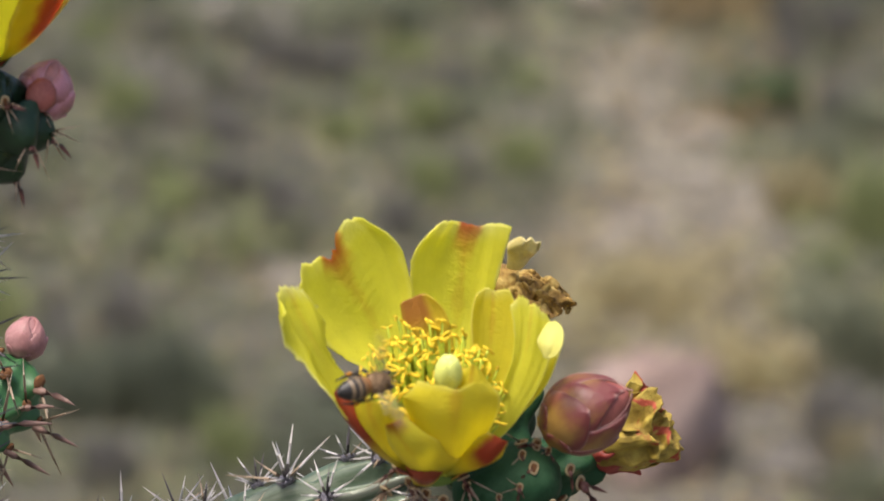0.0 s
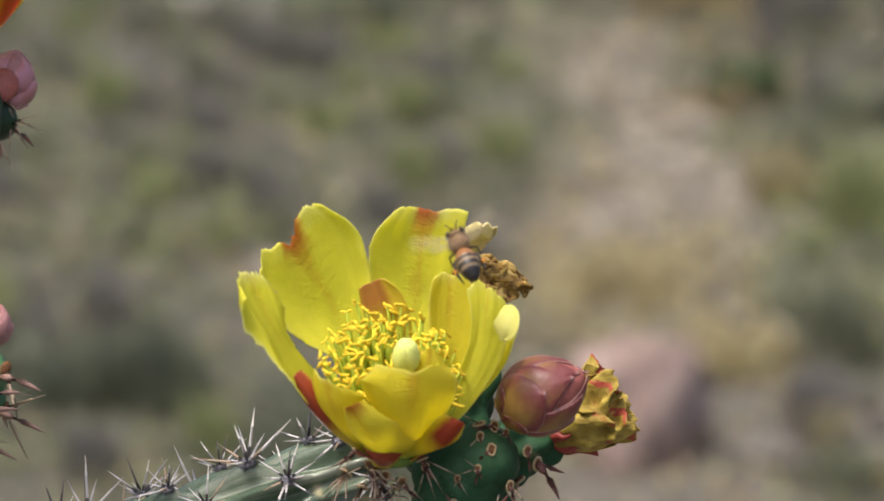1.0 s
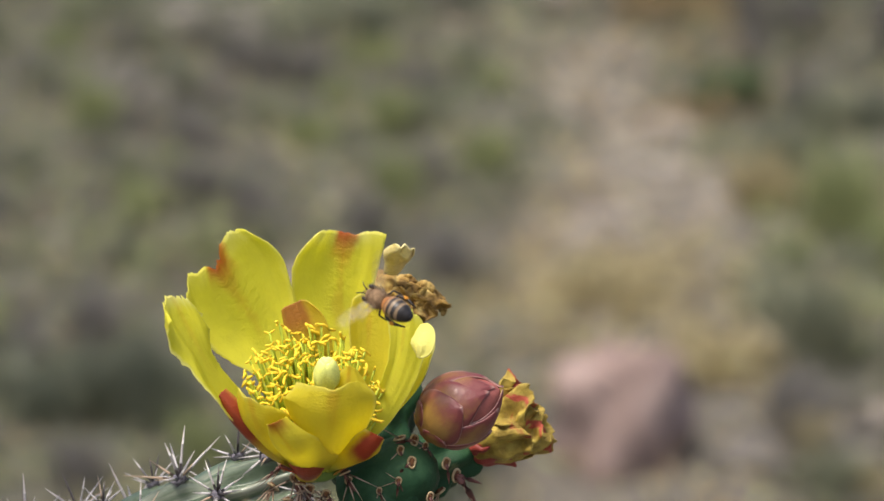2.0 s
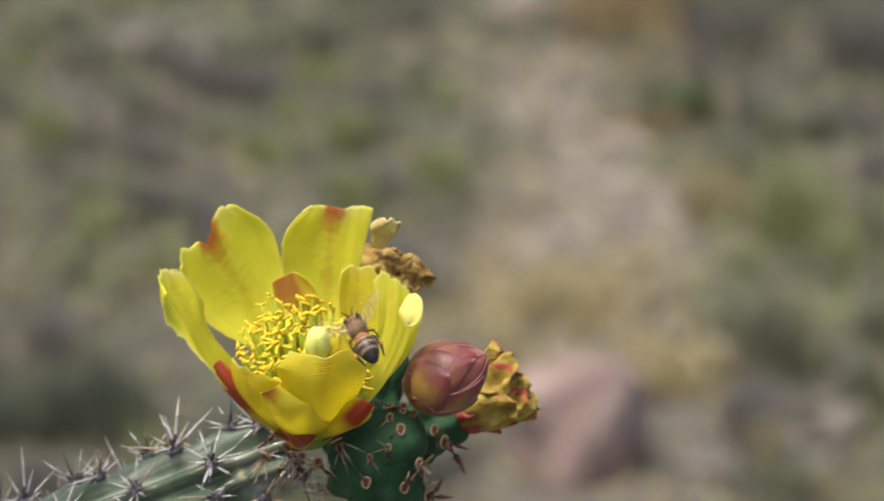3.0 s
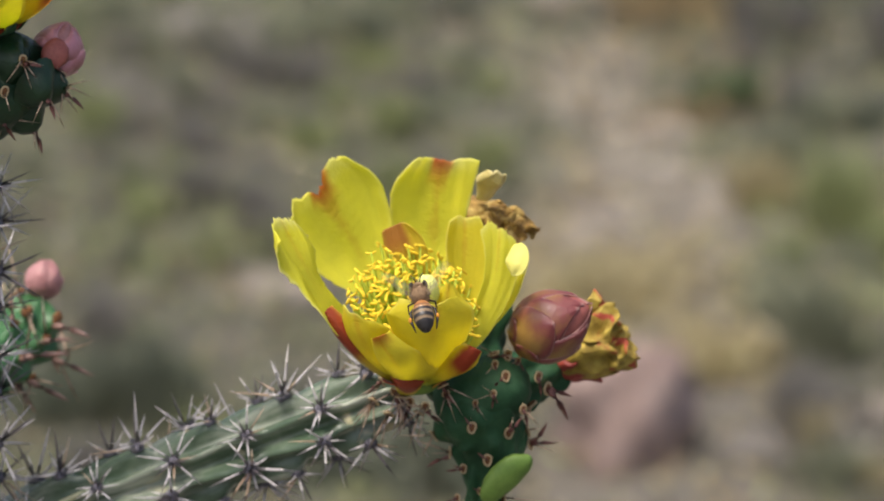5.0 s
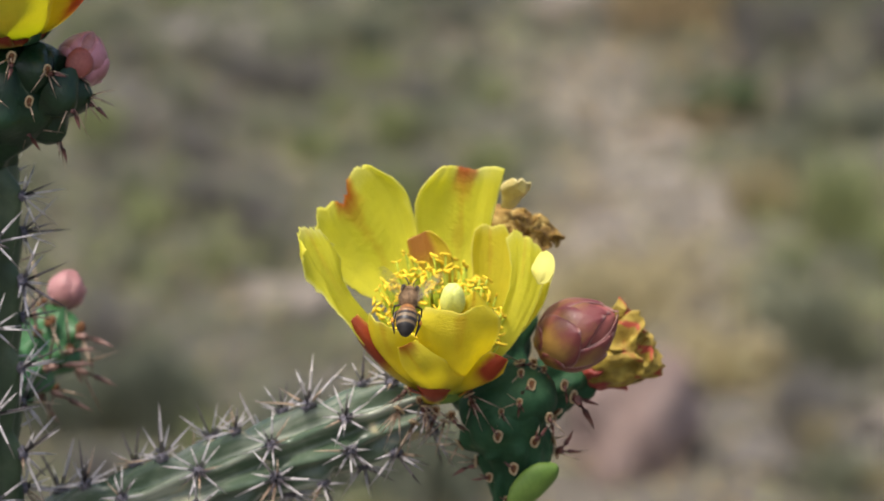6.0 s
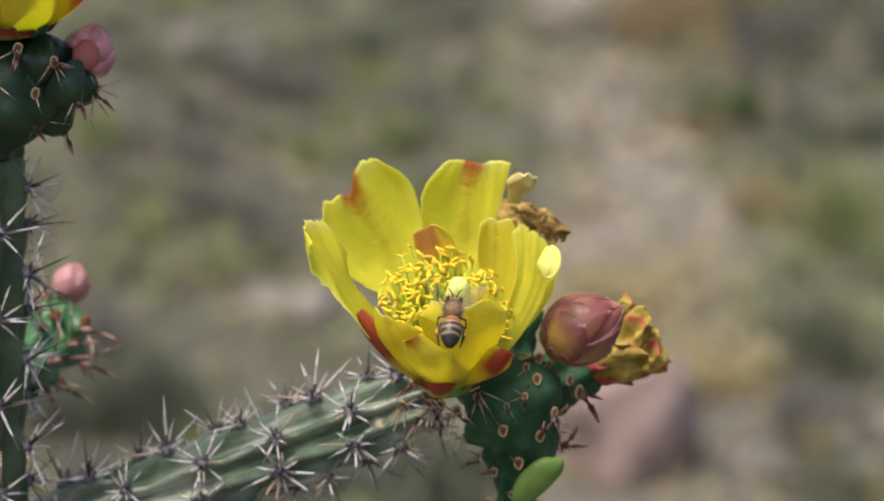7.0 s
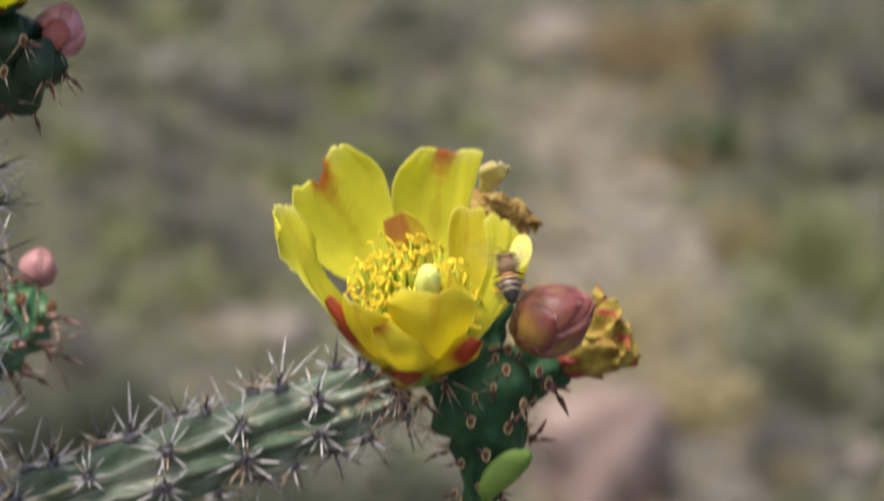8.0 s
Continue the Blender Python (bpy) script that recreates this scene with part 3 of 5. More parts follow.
def beside_wash(x, y):
    """1 on the overgrown ground, 0 on the bare wash, with a winding edge between them."""
    bend = 0.09 * noise.fractal(Vector((x * 4, y * 4, 9.1)), 0.8, 2.0, 3)
    back = max(y - 4.4, 0)
    inside = min(x - 0.09 - 0.07 * back + bend, 0.39 - 0.11 * back - x + bend)
    return 1 - step(-0.05, 0.07, inside)


def scrub(material, label, many, where, seed):
    """Low leaves strewn over the soil in patches: where(x, y) says how dense it grows."""
    rng = random.Random(seed)
    verts, faces, tries = [], [], 0
    while len(verts) < many * 4 and tries < many * 12:
        tries += 1
        y = 3.05 + 3.0 * rng.random() ** 0.8
        x = rng.uniform(-0.165, 0.165) * y
        patch = noise.fractal(Vector((x * 13, y * 9, seed * 3.3)), 0.8, 2.0, 3) * 1.3 + 0.42
        if rng.random() < where(x, y) * min(max(patch, 0.06), 1):
            c = Vector((x, y, ground_height(x, y) + 0.004 + 0.030 * rng.random() ** 1.6))
            v, f = leaf_card(rng, c, rng.uniform(0.007, 0.016))
            faces += [tuple(i + len(verts) for i in q) for q in f]
            verts += v
    tagged(new("scrub", mesh("scrub", verts, faces, material, scale=1.0)), label, "scrub", kind="stuff")


def build_background():
    build_ground()
    rock("boulder", 0.195, 3.40, (0.128, 0.12, 0.165), ROCK_PINK, "pinkish brown weathered boulder on dry soil", 3.0, 20)
    rock("rock", -0.172, 3.92, (0.12, 0.10, 0.052), ROCK_PALE, "flat pale tan rock lying on the soil", 5.0, 5)
    rock("rock", 0.30, 4.74, (0.10, 0.08, 0.05), ROCK_PALE, "small pale stone in the gravel wash", 7.0, 30)
    rock("rock", 0.20, 5.52, (0.13, 0.10, 0.07), ROCK_PALE, "pale stone at the head of the wash", 8.0, 0)
    rock("rock", 0.46, 3.42, (0.07, 0.06, 0.05), ROCK_PALE, "tan stone lying on dry soil", 11.0, 10)
    rock("rock", -0.02, 3.38, (0.20, 0.12, 0.07), ROCK_GREY, "low brown-grey stone beside the boulder", 12.0, 40)
    rock("rock", -0.33, 5.30, (0.16, 0.12, 0.08), ROCK_GREY, "grey stone among the shrubs", 13.0, 10)
    rock("rock", 0.33, 3.34, (0.08, 0.07, 0.04), ROCK_GREY, "dark stone at the boulder's foot", 14.0, 10)
    olive, grey = "low olive desert shrub with fine dry leaves", "grey half-dry low desert shrub"
    green, dark, tan, straw = "spreading yellow-green shrub in leaf", "dark green low desert shrub", "tan dried-out bush beside the wash", "straw-coloured dry bush on the soil"
    for k, (x, y, w, h, m, lab, c) in enumerate([
            (-0.29, 5.28, 0.30, 0.07, FOL_OLIVE, olive, 800), (-0.41, 4.82, 0.24, 0.05, FOL_GREY, grey, 500), (-0.16, 4.73, 0.08, 0.04, FOL_GREEN, green, 260),
            (-0.03, 5.60, 0.11, 0.08, FOL_DARK, dark, 380), (0.02, 4.92, 0.10, 0.05, FOL_DARK, dark, 220), (-0.12, 5.33, 0.15, 0.06, FOL_OLIVE, olive, 450), (-0.33, 4.08, 0.36, 0.03, FOL_GREEN, green, 170),
            (-0.31, 3.56, 0.10, 0.07, FOL_DARK, dark, 560), (-0.42, 3.50, 0.17, 0.06, FOL_DARK, dark, 480), (0.355, 5.44, 0.24, 0.05, FOL_RUST, tan, 900), (0.335, 4.86, 0.15, 0.035, FOL_RUST, tan, 420),
            (0.395, 4.92, 0.075, 0.125, FOL_BUSH, "small deep green bush beside the wash", 800), (0.57, 4.75, 0.13, 0.08, FOL_DARK, dark, 600), (0.56, 5.46, 0.26, 0.06, FOL_OLIVE, olive, 600),
            (0.42, 4.20, 0.13, 0.03, FOL_GREEN, green, 130), (0.20, 3.92, 0.16, 0.03, FOL_STRAW, straw, 420), (0.31, 3.66, 0.13, 0.03, FOL_STRAW, straw, 330),
            (0.42, 3.83, 0.18, 0.05, FOL_OLIVE, olive, 450), (0.41, 3.35, 0.17, 0.05, FOL_GREY, grey, 450), (-0.02, 3.28, 0.17, 0.09, FOL_DARK, dark, 700), (-0.13, 3.26, 0.16, 0.07, FOL_DARK, dark, 500), (-0.12, 3.40, 0.17, 0.07, FOL_DARK, dark, 420),
            (0.75, 3.60, 0.30, 0.20, FOL_OLIVE, olive, 900), (-0.75, 4.10, 0.34, 0.2, FOL_OLIVE, olive, 900),
            (-0.85, 5.3, 0.4, 0.26, FOL_GREY, grey, 900), (0.95, 4.9, 0.4, 0.26, FOL_OLIVE, olive, 900), (-0.3, 6.4, 0.6, 0.34, FOL_OLIVE, olive, 1200), (0.35, 6.5, 0.5, 0.3, FOL_GREY, grey, 1000)]):
        shrub("shrub", x, y, w, h, m, lab, 40 + k, round(c * (0.6 if m in (FOL_OLIVE, FOL_GREY) else 1.0)))
    # low scrub that covers the soil in uneven patches
    for k, (m, lab, many, where) in enumerate((
            (FOL_GREY, "low grey-brown scrub in patches on dry soil", 13000, lambda x, y: 0.1 + 0.9 * beside_wash(x, y)),
            (FOL_OLIVE, "low olive scrub in patches on dry soil", 13000, lambda x, y: 0.04 + 0.96 * beside_wash(x, y)),
            (FOL_GREEN, "low yellow-green herbs in patches on dry soil", 4500, lambda x, y: max(0.5 * math.exp(-((x + 0.30) / 0.16) ** 2 - ((y - 4.05) / 0.22) ** 2), beside_wash(x, y) * (0.7 if x > 0.3 and y < 4.7 else 0.3), 0.03)),
            (FOL_STRAW, "low straw-coloured dry grass on the soil", 8000, lambda x, y: max(math.exp(-((x - 0.20) / 0.17) ** 2 - ((y - 3.84) / 0.24) ** 2), 0.08)),
            (FOL_RUST, "low tan dried herbs on the soil", 3500, lambda x, y: max(math.exp(-((x - 0.36) / 0.10) ** 2 - ((y - 5.35) / 0.35) ** 2), 0.10)),
            (FOL_DARK, "low dark scrub in patches on dry soil", 6500, lambda x, y: beside_wash(x, y) * (1.0 if x > 0.05 and y > 4.5 else 0.3)))):
        scrub(m, lab, many, where, 70 + k)
    rng = random.Random(17)
    straw, green, dry = "tuft of dry straw-yellow grass", "tuft of yellow-green grass", "tuft of grey-brown dry grass"
    kinds = [(FOL_STRAW, straw), (FOL_GREEN, green), (FOL_GREY, dry), (FOL_OLIVE, green), (FOL_DARK, "tuft of dark green grass")]
    first = {}
    spots = [(0.40, 4.25, 0), (-0.30, 3.45, 4), (-0.36, 3.5, 4), (-0.26, 3.42, 4), (-0.40, 3.42, 4), (0.55, 4.75, 0), (0.44, 5.42, 0), (0.44, 3.85, 0), (0.42, 3.60, 3), (0.38, 3.40, 2), (0.48, 4.12, 1), (0.50, 3.45, 3), (0.50, 3.95, 0), (-0.36, 4.05, 3)]
    while len(spots) < 290:
        y = 3.15 + 3.1 * rng.random() ** 0.75
        x = rng.uniform(-0.15, 0.15) * y
        bare = 0.07 < x < 0.40 and y > 3.9 and rng.random() < 0.85 or abs(x - 0.235) < rng.uniform(0.04, 0.17) and y > 3.85 or x > 0.1 and y > 4.35 and rng.random() < 0.45 or (-0.30 < x < -0.06 and 3.55 < y < 4.02)
        if not bare and not (0.03 < x < 0.36 and y < 3.95):
            spots.append((x, y, (rng.choice((4, 3, 2, 2, 1)) if x < 0.12 else rng.choice((2, 2, 3, 4))) if y > 5.2 else rng.choice((2, 2, 2, 3)) if x > 0.1 and y > 4.35 else rng.choice((2, 2, 2, 3, 3, 1, 1)) if x < 0.1 else rng.choice((0, 1, 3, 3, 2))))
    for x, y, k in spots:
        shape = rng.randrange(2)
        if (k, shape) not in first:
            first[k, shape] = grass("grass_tuft", x, y, 0.09, 0.145 - 0.045 * shape, *kinds[k], 90 + 2 * k + shape, 200)
        else:
            copy_thing(first[k, shape], pose(x, y, ground_height(x, y) - 0.005, 0, 0, rng.uniform(0, 360)) @ Matrix.Scale(rng.uniform(0.35, 0.72), 4))
    rng = random.Random(5)
    shapes = []
    for k in range(1300):
        y = rng.uniform(3.0, 6.2) if k % 4 == 0 else rng.uniform(4.0, 5.4)
        x = rng.gauss(0.28 - 0.10 * (y - 4.4), 0.085) if k % 4 else rng.uniform(-0.9, 0.9)
        s = 0.005 + 0.020 * rng.random() ** 3
        shapes.append(moved(egg(s, s * rng.uniform(0.6, 1), s * 0.6, 4, 6, 0.3, 2.0, k * 0.7), Matrix.Translation((x, y, ground_height(x, y) + s * 0.2))))
    v, f = join(*shapes)
    tagged(new("gravel", mesh("gravel", v, f, GRAVEL, smooth=False, scale=1.0)), "loose pale gravel scattered on dry soil", "gravel", kind="stuff")


build_background()


# ---------------------------------------------------------------- the cactus
def glide(points, n):
    """n + 1 points on a smooth line through points (Catmull-Rom)."""
    p = [Vector(q) for q in points]
    p = [p[0] * 2 - p[1]] + p + [p[-1] * 2 - p[-2]]
    out = []
    for k in range(n + 1):
        s = k / n * (len(p) - 3)
        i = min(int(s), len(p) - 4)
        t = s - i
        a, b, c, d = p[i:i + 4]
        out.append(0.5 * ((2 * b) + (c - a) * t + (2 * a - 5 * b + 4 * c - d) * t * t + (3 * b - a - 3 * c + d) * t ** 3))
    return out


def stem_shape(points, radius, ribs, pitch, lift, phase=0.0, start=0.0, grain=1.3, sides=64, round_ends=(0, 1), long=0.46, seed=0.0, first=0.0):
    """A cholla joint along points (mm): raised oblong warts stand in spiral rows on it.
    Gives the shape and, for each wart, its place, the way out and the way up the stem."""
    rough = glide(points, 200)
    total = sum((b - a).length for a, b in zip(rough, rough[1:]))
    n = max(int(total / grain), 8)
    line = glide(points, n)
    run = np.concatenate([[0], np.cumsum([(b - a).length for a, b in zip(line, line[1:])])])
    total = run[-1]
    side = Vector((0, -1, 0))
    frames = []
    for i in range(n + 1):
        way = (line[min(i + 1, n)] - line[max(i - 1, 0)]).normalized()
        side = (side - way * side.dot(way)).normalized()
        frames.append((side.copy(), way.cross(side), way))
    sites = []
    for r in range(ribs):
        a = 2 * math.pi * (r + phase) / ribs
        k = -2
        while True:
            s = start + ((r * 4 / 9) % 1 + k) * pitch
            k += 1
            if s > total + pitch:
                break
            sites.append((s, a))
    ang = np.arange(sides) * 2 * np.pi / sides
    verts = []
    for i in range(n + 1):
        u = run[i] / total
        base = radius(u)
        cap = 1.0
        for on, d in ((round_ends[0], run[i]), (round_ends[1], total - run[i])):
            if on and d < base:
                cap *= math.sqrt(max(1 - (1 - d / base) ** 2, 0.0004))
        lifted = np.zeros(sides)
        for s, a in sites:
            ds = run[i] - s
            if abs(ds) > pitch:
                continue
            da = (ang - a + np.pi) % (2 * np.pi) - np.pi
            along = np.where(ds < 0, np.exp(-(ds / (long * pitch)) ** 2), np.exp(-(ds / (0.26 * pitch)) ** 2))
            across = np.exp(-(da / (0.29 * 2 * np.pi / ribs)) ** 2)
            lifted = np.maximum(lifted, along * across)
        rr = (base + lift * (lifted - 0.35)) * cap
        a0, b0, _ = frames[i]
        for k in range(sides):
            wob = 1 + 0.02 * noise.noise(Vector((math.cos(ang[k]) * 2, math.sin(ang[k]) * 2, run[i] * 0.12 + seed)))
            verts.append(tuple(line[i] + (a0 * math.cos(ang[k]) + b0 * math.sin(ang[k])) * float(rr[k]) * wob))
    maps = [(abs(2 * k / sides - 1) * ribs * 2 + seed, run[i] / 10.0) for i in range(n + 1) for k in range(sides)]
    faces = []
    for i in range(n):
        for k in range(sides):
            q = (k + 1) % sides
            faces.append((i * sides + k, i * sides + q, (i + 1) * sides + q, (i + 1) * sides + k))
    faces.append(tuple(range(sides))[::-1])
    faces.append(tuple(range(n * sides, (n + 1) * sides)))
    spots = []
    for s, a in sites:
        if first + 2 < s < total - 1.5:
            i = int(np.searchsorted(run, s))
            a0, b0, way = frames[i]
            out = a0 * math.cos(a) + b0 * math.sin(a)
            base = radius(s / total)
            cap = 1.0
            for on, d in ((round_ends[0], s), (round_ends[1], total - s)):
                if on and d < base:
                    cap *= math.sqrt(max(1 - (1 - d / base) ** 2, 0.0004))
            tilt = (1 - cap) * (1 if s > total / 2 else -1)
            spots.append((line[i] + out * ((base + lift * 0.62) * cap), (out + way * tilt * 1.2).normalized(), way))
    return (verts, faces, maps), spots


CACTUS = thing("cactus", pose(-0.108, 0.006, 0), "spiny grey-green cholla cactus with a younger dark green joint", "cactus")
HOME = CACTUS.matrix_basis.translation


def stem(name, material, label, **shape):
    (v, f, uv), spots = stem_shape(**shape)
    v = [tuple(Vector(p) + (HEAD - HOME) / MM) for p in v]
    return part(name, mesh(name, v, f, material, uv), CACTUS, None, label), spots


def spine_mesh(name, material, thick, bow):
    """A spine of unit length along z, tapering to a point."""
    pts = [(bow * (t * t), 0, t * 1000) for t in (0, 0.3, 0.65, 1.0)]
    v, f = tube(pts, [thick, thick * 0.92, thick * 0.7, thick * 0.12], 5)
    return mesh(name, v, f, material)


SPINES = [spine_mesh("spine", m, t, b) for m, t, b in ((SPINE_GREY, 0.36, 0.3), (SPINE_GREY, 0.30, -0.5), (SPINE_DARK, 0.34, 0.2), (SPINE_STRAW, 0.30, 0.5), (SPINE_STRAW, 0.24, -0.6))]
WOOL_PAD = [mesh("areole", *egg(1.55, 1.75, 0.95, 7, 10, 0.45, 2.4, s), WOOL) for s in (0.0, 4.0, 9.0)]
RIM = mesh("areole", *join(*[tube([(math.cos(a) * 1.1 + 0.12 * math.sin(3 * a), math.sin(a) * 1.65 + 0.15 * math.cos(2 * a), 0.25) for a in [2 * math.pi * k / 14 for k in range(15)]], [0.32] * 15, 6)]), TAN_WOOL)
FELT = mesh("felt", *egg(1.0, 1.45, 0.6, 6, 12, 0.25, 3, 2), BROWN_WOOL)
LEAFLET = mesh("leaf", *tube([(0, 0, 0), (0, 0.3, 1.8), (0, 0.2, 4.0), (0, -0.4, 6.2), (0, -1.0, 7.8)], [0.55, 0.75, 0.66, 0.40, 0.05], 8), LEAF_TIP)

LEAFLET_PINK = mesh("leaf", *tube([(0, 0, 0), (0, 0.2, 1.8), (0, 0.2, 4.5), (0, -0.1, 7.0), (0, -0.4, 9.0)], [0.5, 0.66, 0.55, 0.34, 0.05], 8), LEAF_ROSE)


def stand(place, out, up):
    """The pose at a spot, with z outwards and y up the stem."""
    z = Vector(out).normalized()
    x = Vector(up).cross(z).normalized()
    return Matrix.Translation(place) @ Matrix((x, z.cross(x), z)).transposed().to_4x4()


def bristle(rng, parent, which, way, long):
    """One spine on an areole; way is in the areole's own space."""
    return part("spine", SPINES[which], parent, way.to_track_quat("Z", "Y").to_matrix().to_4x4() @ Matrix.Rotation(rng.uniform(0, 6.28), 4, "Z") @ Matrix.Diagonal((1, 1, long * MM, 1)))


def old_areole(rng, spot, big=1.0, dense=1.0):
    p, out, way = spot
    ob = part("areole", rng.choice(WOOL_PAD), CACTUS, stand(Vector(p) * MM + HEAD - HOME, out, way) @ Matrix.Scale(rng.uniform(0.8, 1.15), 4))
    n = round(rng.randint(6, 10) * dense)
    for k in range(n):
        a = 6.28 * (k + rng.uniform(-0.3, 0.3)) / n
        flat = rng.uniform(0.15, 0.75)
        v = Vector((math.cos(a), math.sin(a), flat))
        bristle(rng, ob, rng.choice((0, 0, 0, 0, 1, 1, 1, 3)), v, big * rng.uniform(5.5, 11.5))
    for k in range(2):
        v = Vector((rng.uniform(-0.7, 0.7), rng.uniform(-0.3, 0.9), 1))
        bristle(rng, ob, rng.choice((2, 2, 0)), v, big * rng.uniform(7.5, 12.0))
    return ob


def young_areole(rng, spot, leaf=True, spines=2, size=1.0, hang=(30, 75), ring=True, blade_mesh=None):
    p, out, way = spot
    ob = part("areole", RIM if ring else FELT, CACTUS, stand(Vector(p) * MM + HEAD - HOME, out, way) @ Matrix.Scale(size * rng.uniform(0.85, 1.1), 4))
    if ring:
        part("felt", FELT, ob)
    if leaf:
        part("leaf", blade_mesh or LEAFLET, ob, pose(0, -1.5 * MM, -0.2 * MM, rng.uniform(*hang), rng.uniform(-25, 25), rng.uniform(-40, 40)))
    for k in range(spines):
        bristle(rng, ob, rng.choice((3, 4)), Vector((rng.uniform(-0.9, 0.9), rng.uniform(-1.0, 0.3), rng.uniform(0.2, 0.7))), rng.uniform(6, 12))
    return ob


def on_skin(stems, place):
    """The spot of some stems' skin that lies on a line of sight through a place, sloping down to the back."""
    way = Vector((0, 0.966, -0.259))
    best = None
    for ob in stems:
        for q in ob.data.vertices:
            p = (q.co + HOME - HEAD) / MM
            ahead = (p - place).dot(way)
            if (p - place - way * ahead).length < 1.1 and (best is None or ahead < best):
                best = ahead
    return place if best is None else place + way * best


def build_cactus():
    rng = random.Random(21)
    _, spots = stem("arm", ARM_SKIN, "weathered grey-green arm with oblong warts", points=[(-113, 12, -53), (-101, 18, -44.8), (-52, 12, -24.6), (-1.5, 5.0, -3.6)],
                    radius=lambda u: 6.6 + 0.5 * math.sin(u * 3) - 2.6 * step(0.84, 1.0, u), ribs=8, pitch=19.5, lift=5.0, long=0.85, phase=0.30, start=6.0, round_ends=(0, 1), seed=2.0, first=6)
    for s in spots:
        old_areole(rng, s, 1.02, 1.0)
    # the column, from the ground up
    _, spots = stem("column", COLUMN_SKIN, "upright green stem with dark areoles", points=[(-109, 6, -160), (-109.5, 6, -60), (-109, 6, 0), (-107, 5, 58)],
                    radius=lambda u: 9.3, ribs=8, pitch=21, lift=4.4, long=0.72, phase=0.62, start=9, round_ends=(0, 1), seed=5.0, sides=56, first=86)
    for s in spots:
        old_areole(rng, s, 1.25)
    stem("trunk", COLUMN_SKIN, "", points=[(-108, 6, -1110), (-112, 8, -600), (-108, 6, -155)], radius=lambda u: 26 - 15 * u, ribs=10, pitch=26, lift=4, grain=6, sides=40, round_ends=(0, 0))
    # the young joint under the flower and its foot, which joins the trunk lower down
    joint, spots = stem("joint", FRESH_SKIN, "young dark green joint", points=[(15.6, -5, -54), (15.4, -7, -30), (16.8, -4, -12), (9.0, -7, 1)],
                    radius=lambda u: 2.0 + 6.4 * step(0.36, 0.76, u) + 2.2 * step(0.7, 1.0, u), ribs=8, pitch=13, lift=2.2, phase=0.15, start=4, round_ends=(0, 1), seed=7.0)
    for s in spots:
        if -0.25 < s[1].y < 0.4:
            young_areole(rng, s, rng.random() < 0.4, rng.randint(0, 2), 0.85, (10, 70))
    stem("lower_joint", COLUMN_SKIN, "", points=[(-106, 8, -330), (-60, 12, -260), (0, 2, -130), (15.6, -5, -52)], radius=lambda u: 11 - 8.2 * u, ribs=8, pitch=20, lift=3, grain=3, sides=40, round_ends=(0, 0))
    # spiny areoles close under the flower
    for x, z, y, n in ((-4.5, 1.6, -12.0, 5), (-1.0, 0.2, -14.5, 4), (2.5, -0.6, -16.0, 3)):
        young_areole(rng, (Vector((x, y, z)), Vector((x * 0.05 - 0.1, -0.8, -0.35)), Vector((0, 0.3, 1))), True, n, 0.75, (50, 90))
    for (x, y, z), lean, n, leaf in (((-7.4, -9, 3.2), (-0.75, -0.4, -0.45), 5, True), ((-3.0, -14, 1.0), (-0.05, -0.3, -0.95), 5, True), ((6.6, -17, 4.6), (0.42, -0.3, -0.85), 3, True),
                                     ((1.0, -12, -3.4), (-0.35, -0.4, -0.85), 4, False), ((-9.5, -4, -3.0), (-0.5, -0.5, -0.7), 5, False), ((-6.0, -6, -5.5), (-0.2, -0.5, -0.85), 4, False)):
        made = young_areole(rng, (Vector((x, y, z)), Vector(lean), Vector((0, 0.3, 1))), False, 0, 0.8)
        back = made.matrix_basis.to_3x3().normalized().inverted()
        for k in range(n):
            bristle(rng, made, rng.choice((3, 4)), back @ (Vector(lean) + Vector([rng.gauss(0, 0.22) for _ in range(3)])), rng.uniform(7.5, 12.5))
        if leaf:
            part("leaf", LEAFLET, made, (back @ Vector(lean)).to_track_quat("Z", "Y").to_matrix().to_4x4() @ Matrix.Scale(0.9, 4))
    # the short joint that carries the bud
    bud_joint, spots = stem("bud_joint", FRESH_SKIN, "", points=[(6, -2, -8), (16, -4, -1.5), (26.5, -5, 3.5)], radius=lambda u: 10.0 - 2.2 * u, ribs=8, pitch=8, lift=0.3, phase=0.1, start=5, round_ends=(1, 1), seed=8.0, first=6)
    for s in spots:
        if -0.2 < s[1].y < 0.4:
            young_areole(rng, s, rng.random() < 0.35, rng.randint(0, 2), 0.9, (10, 70))
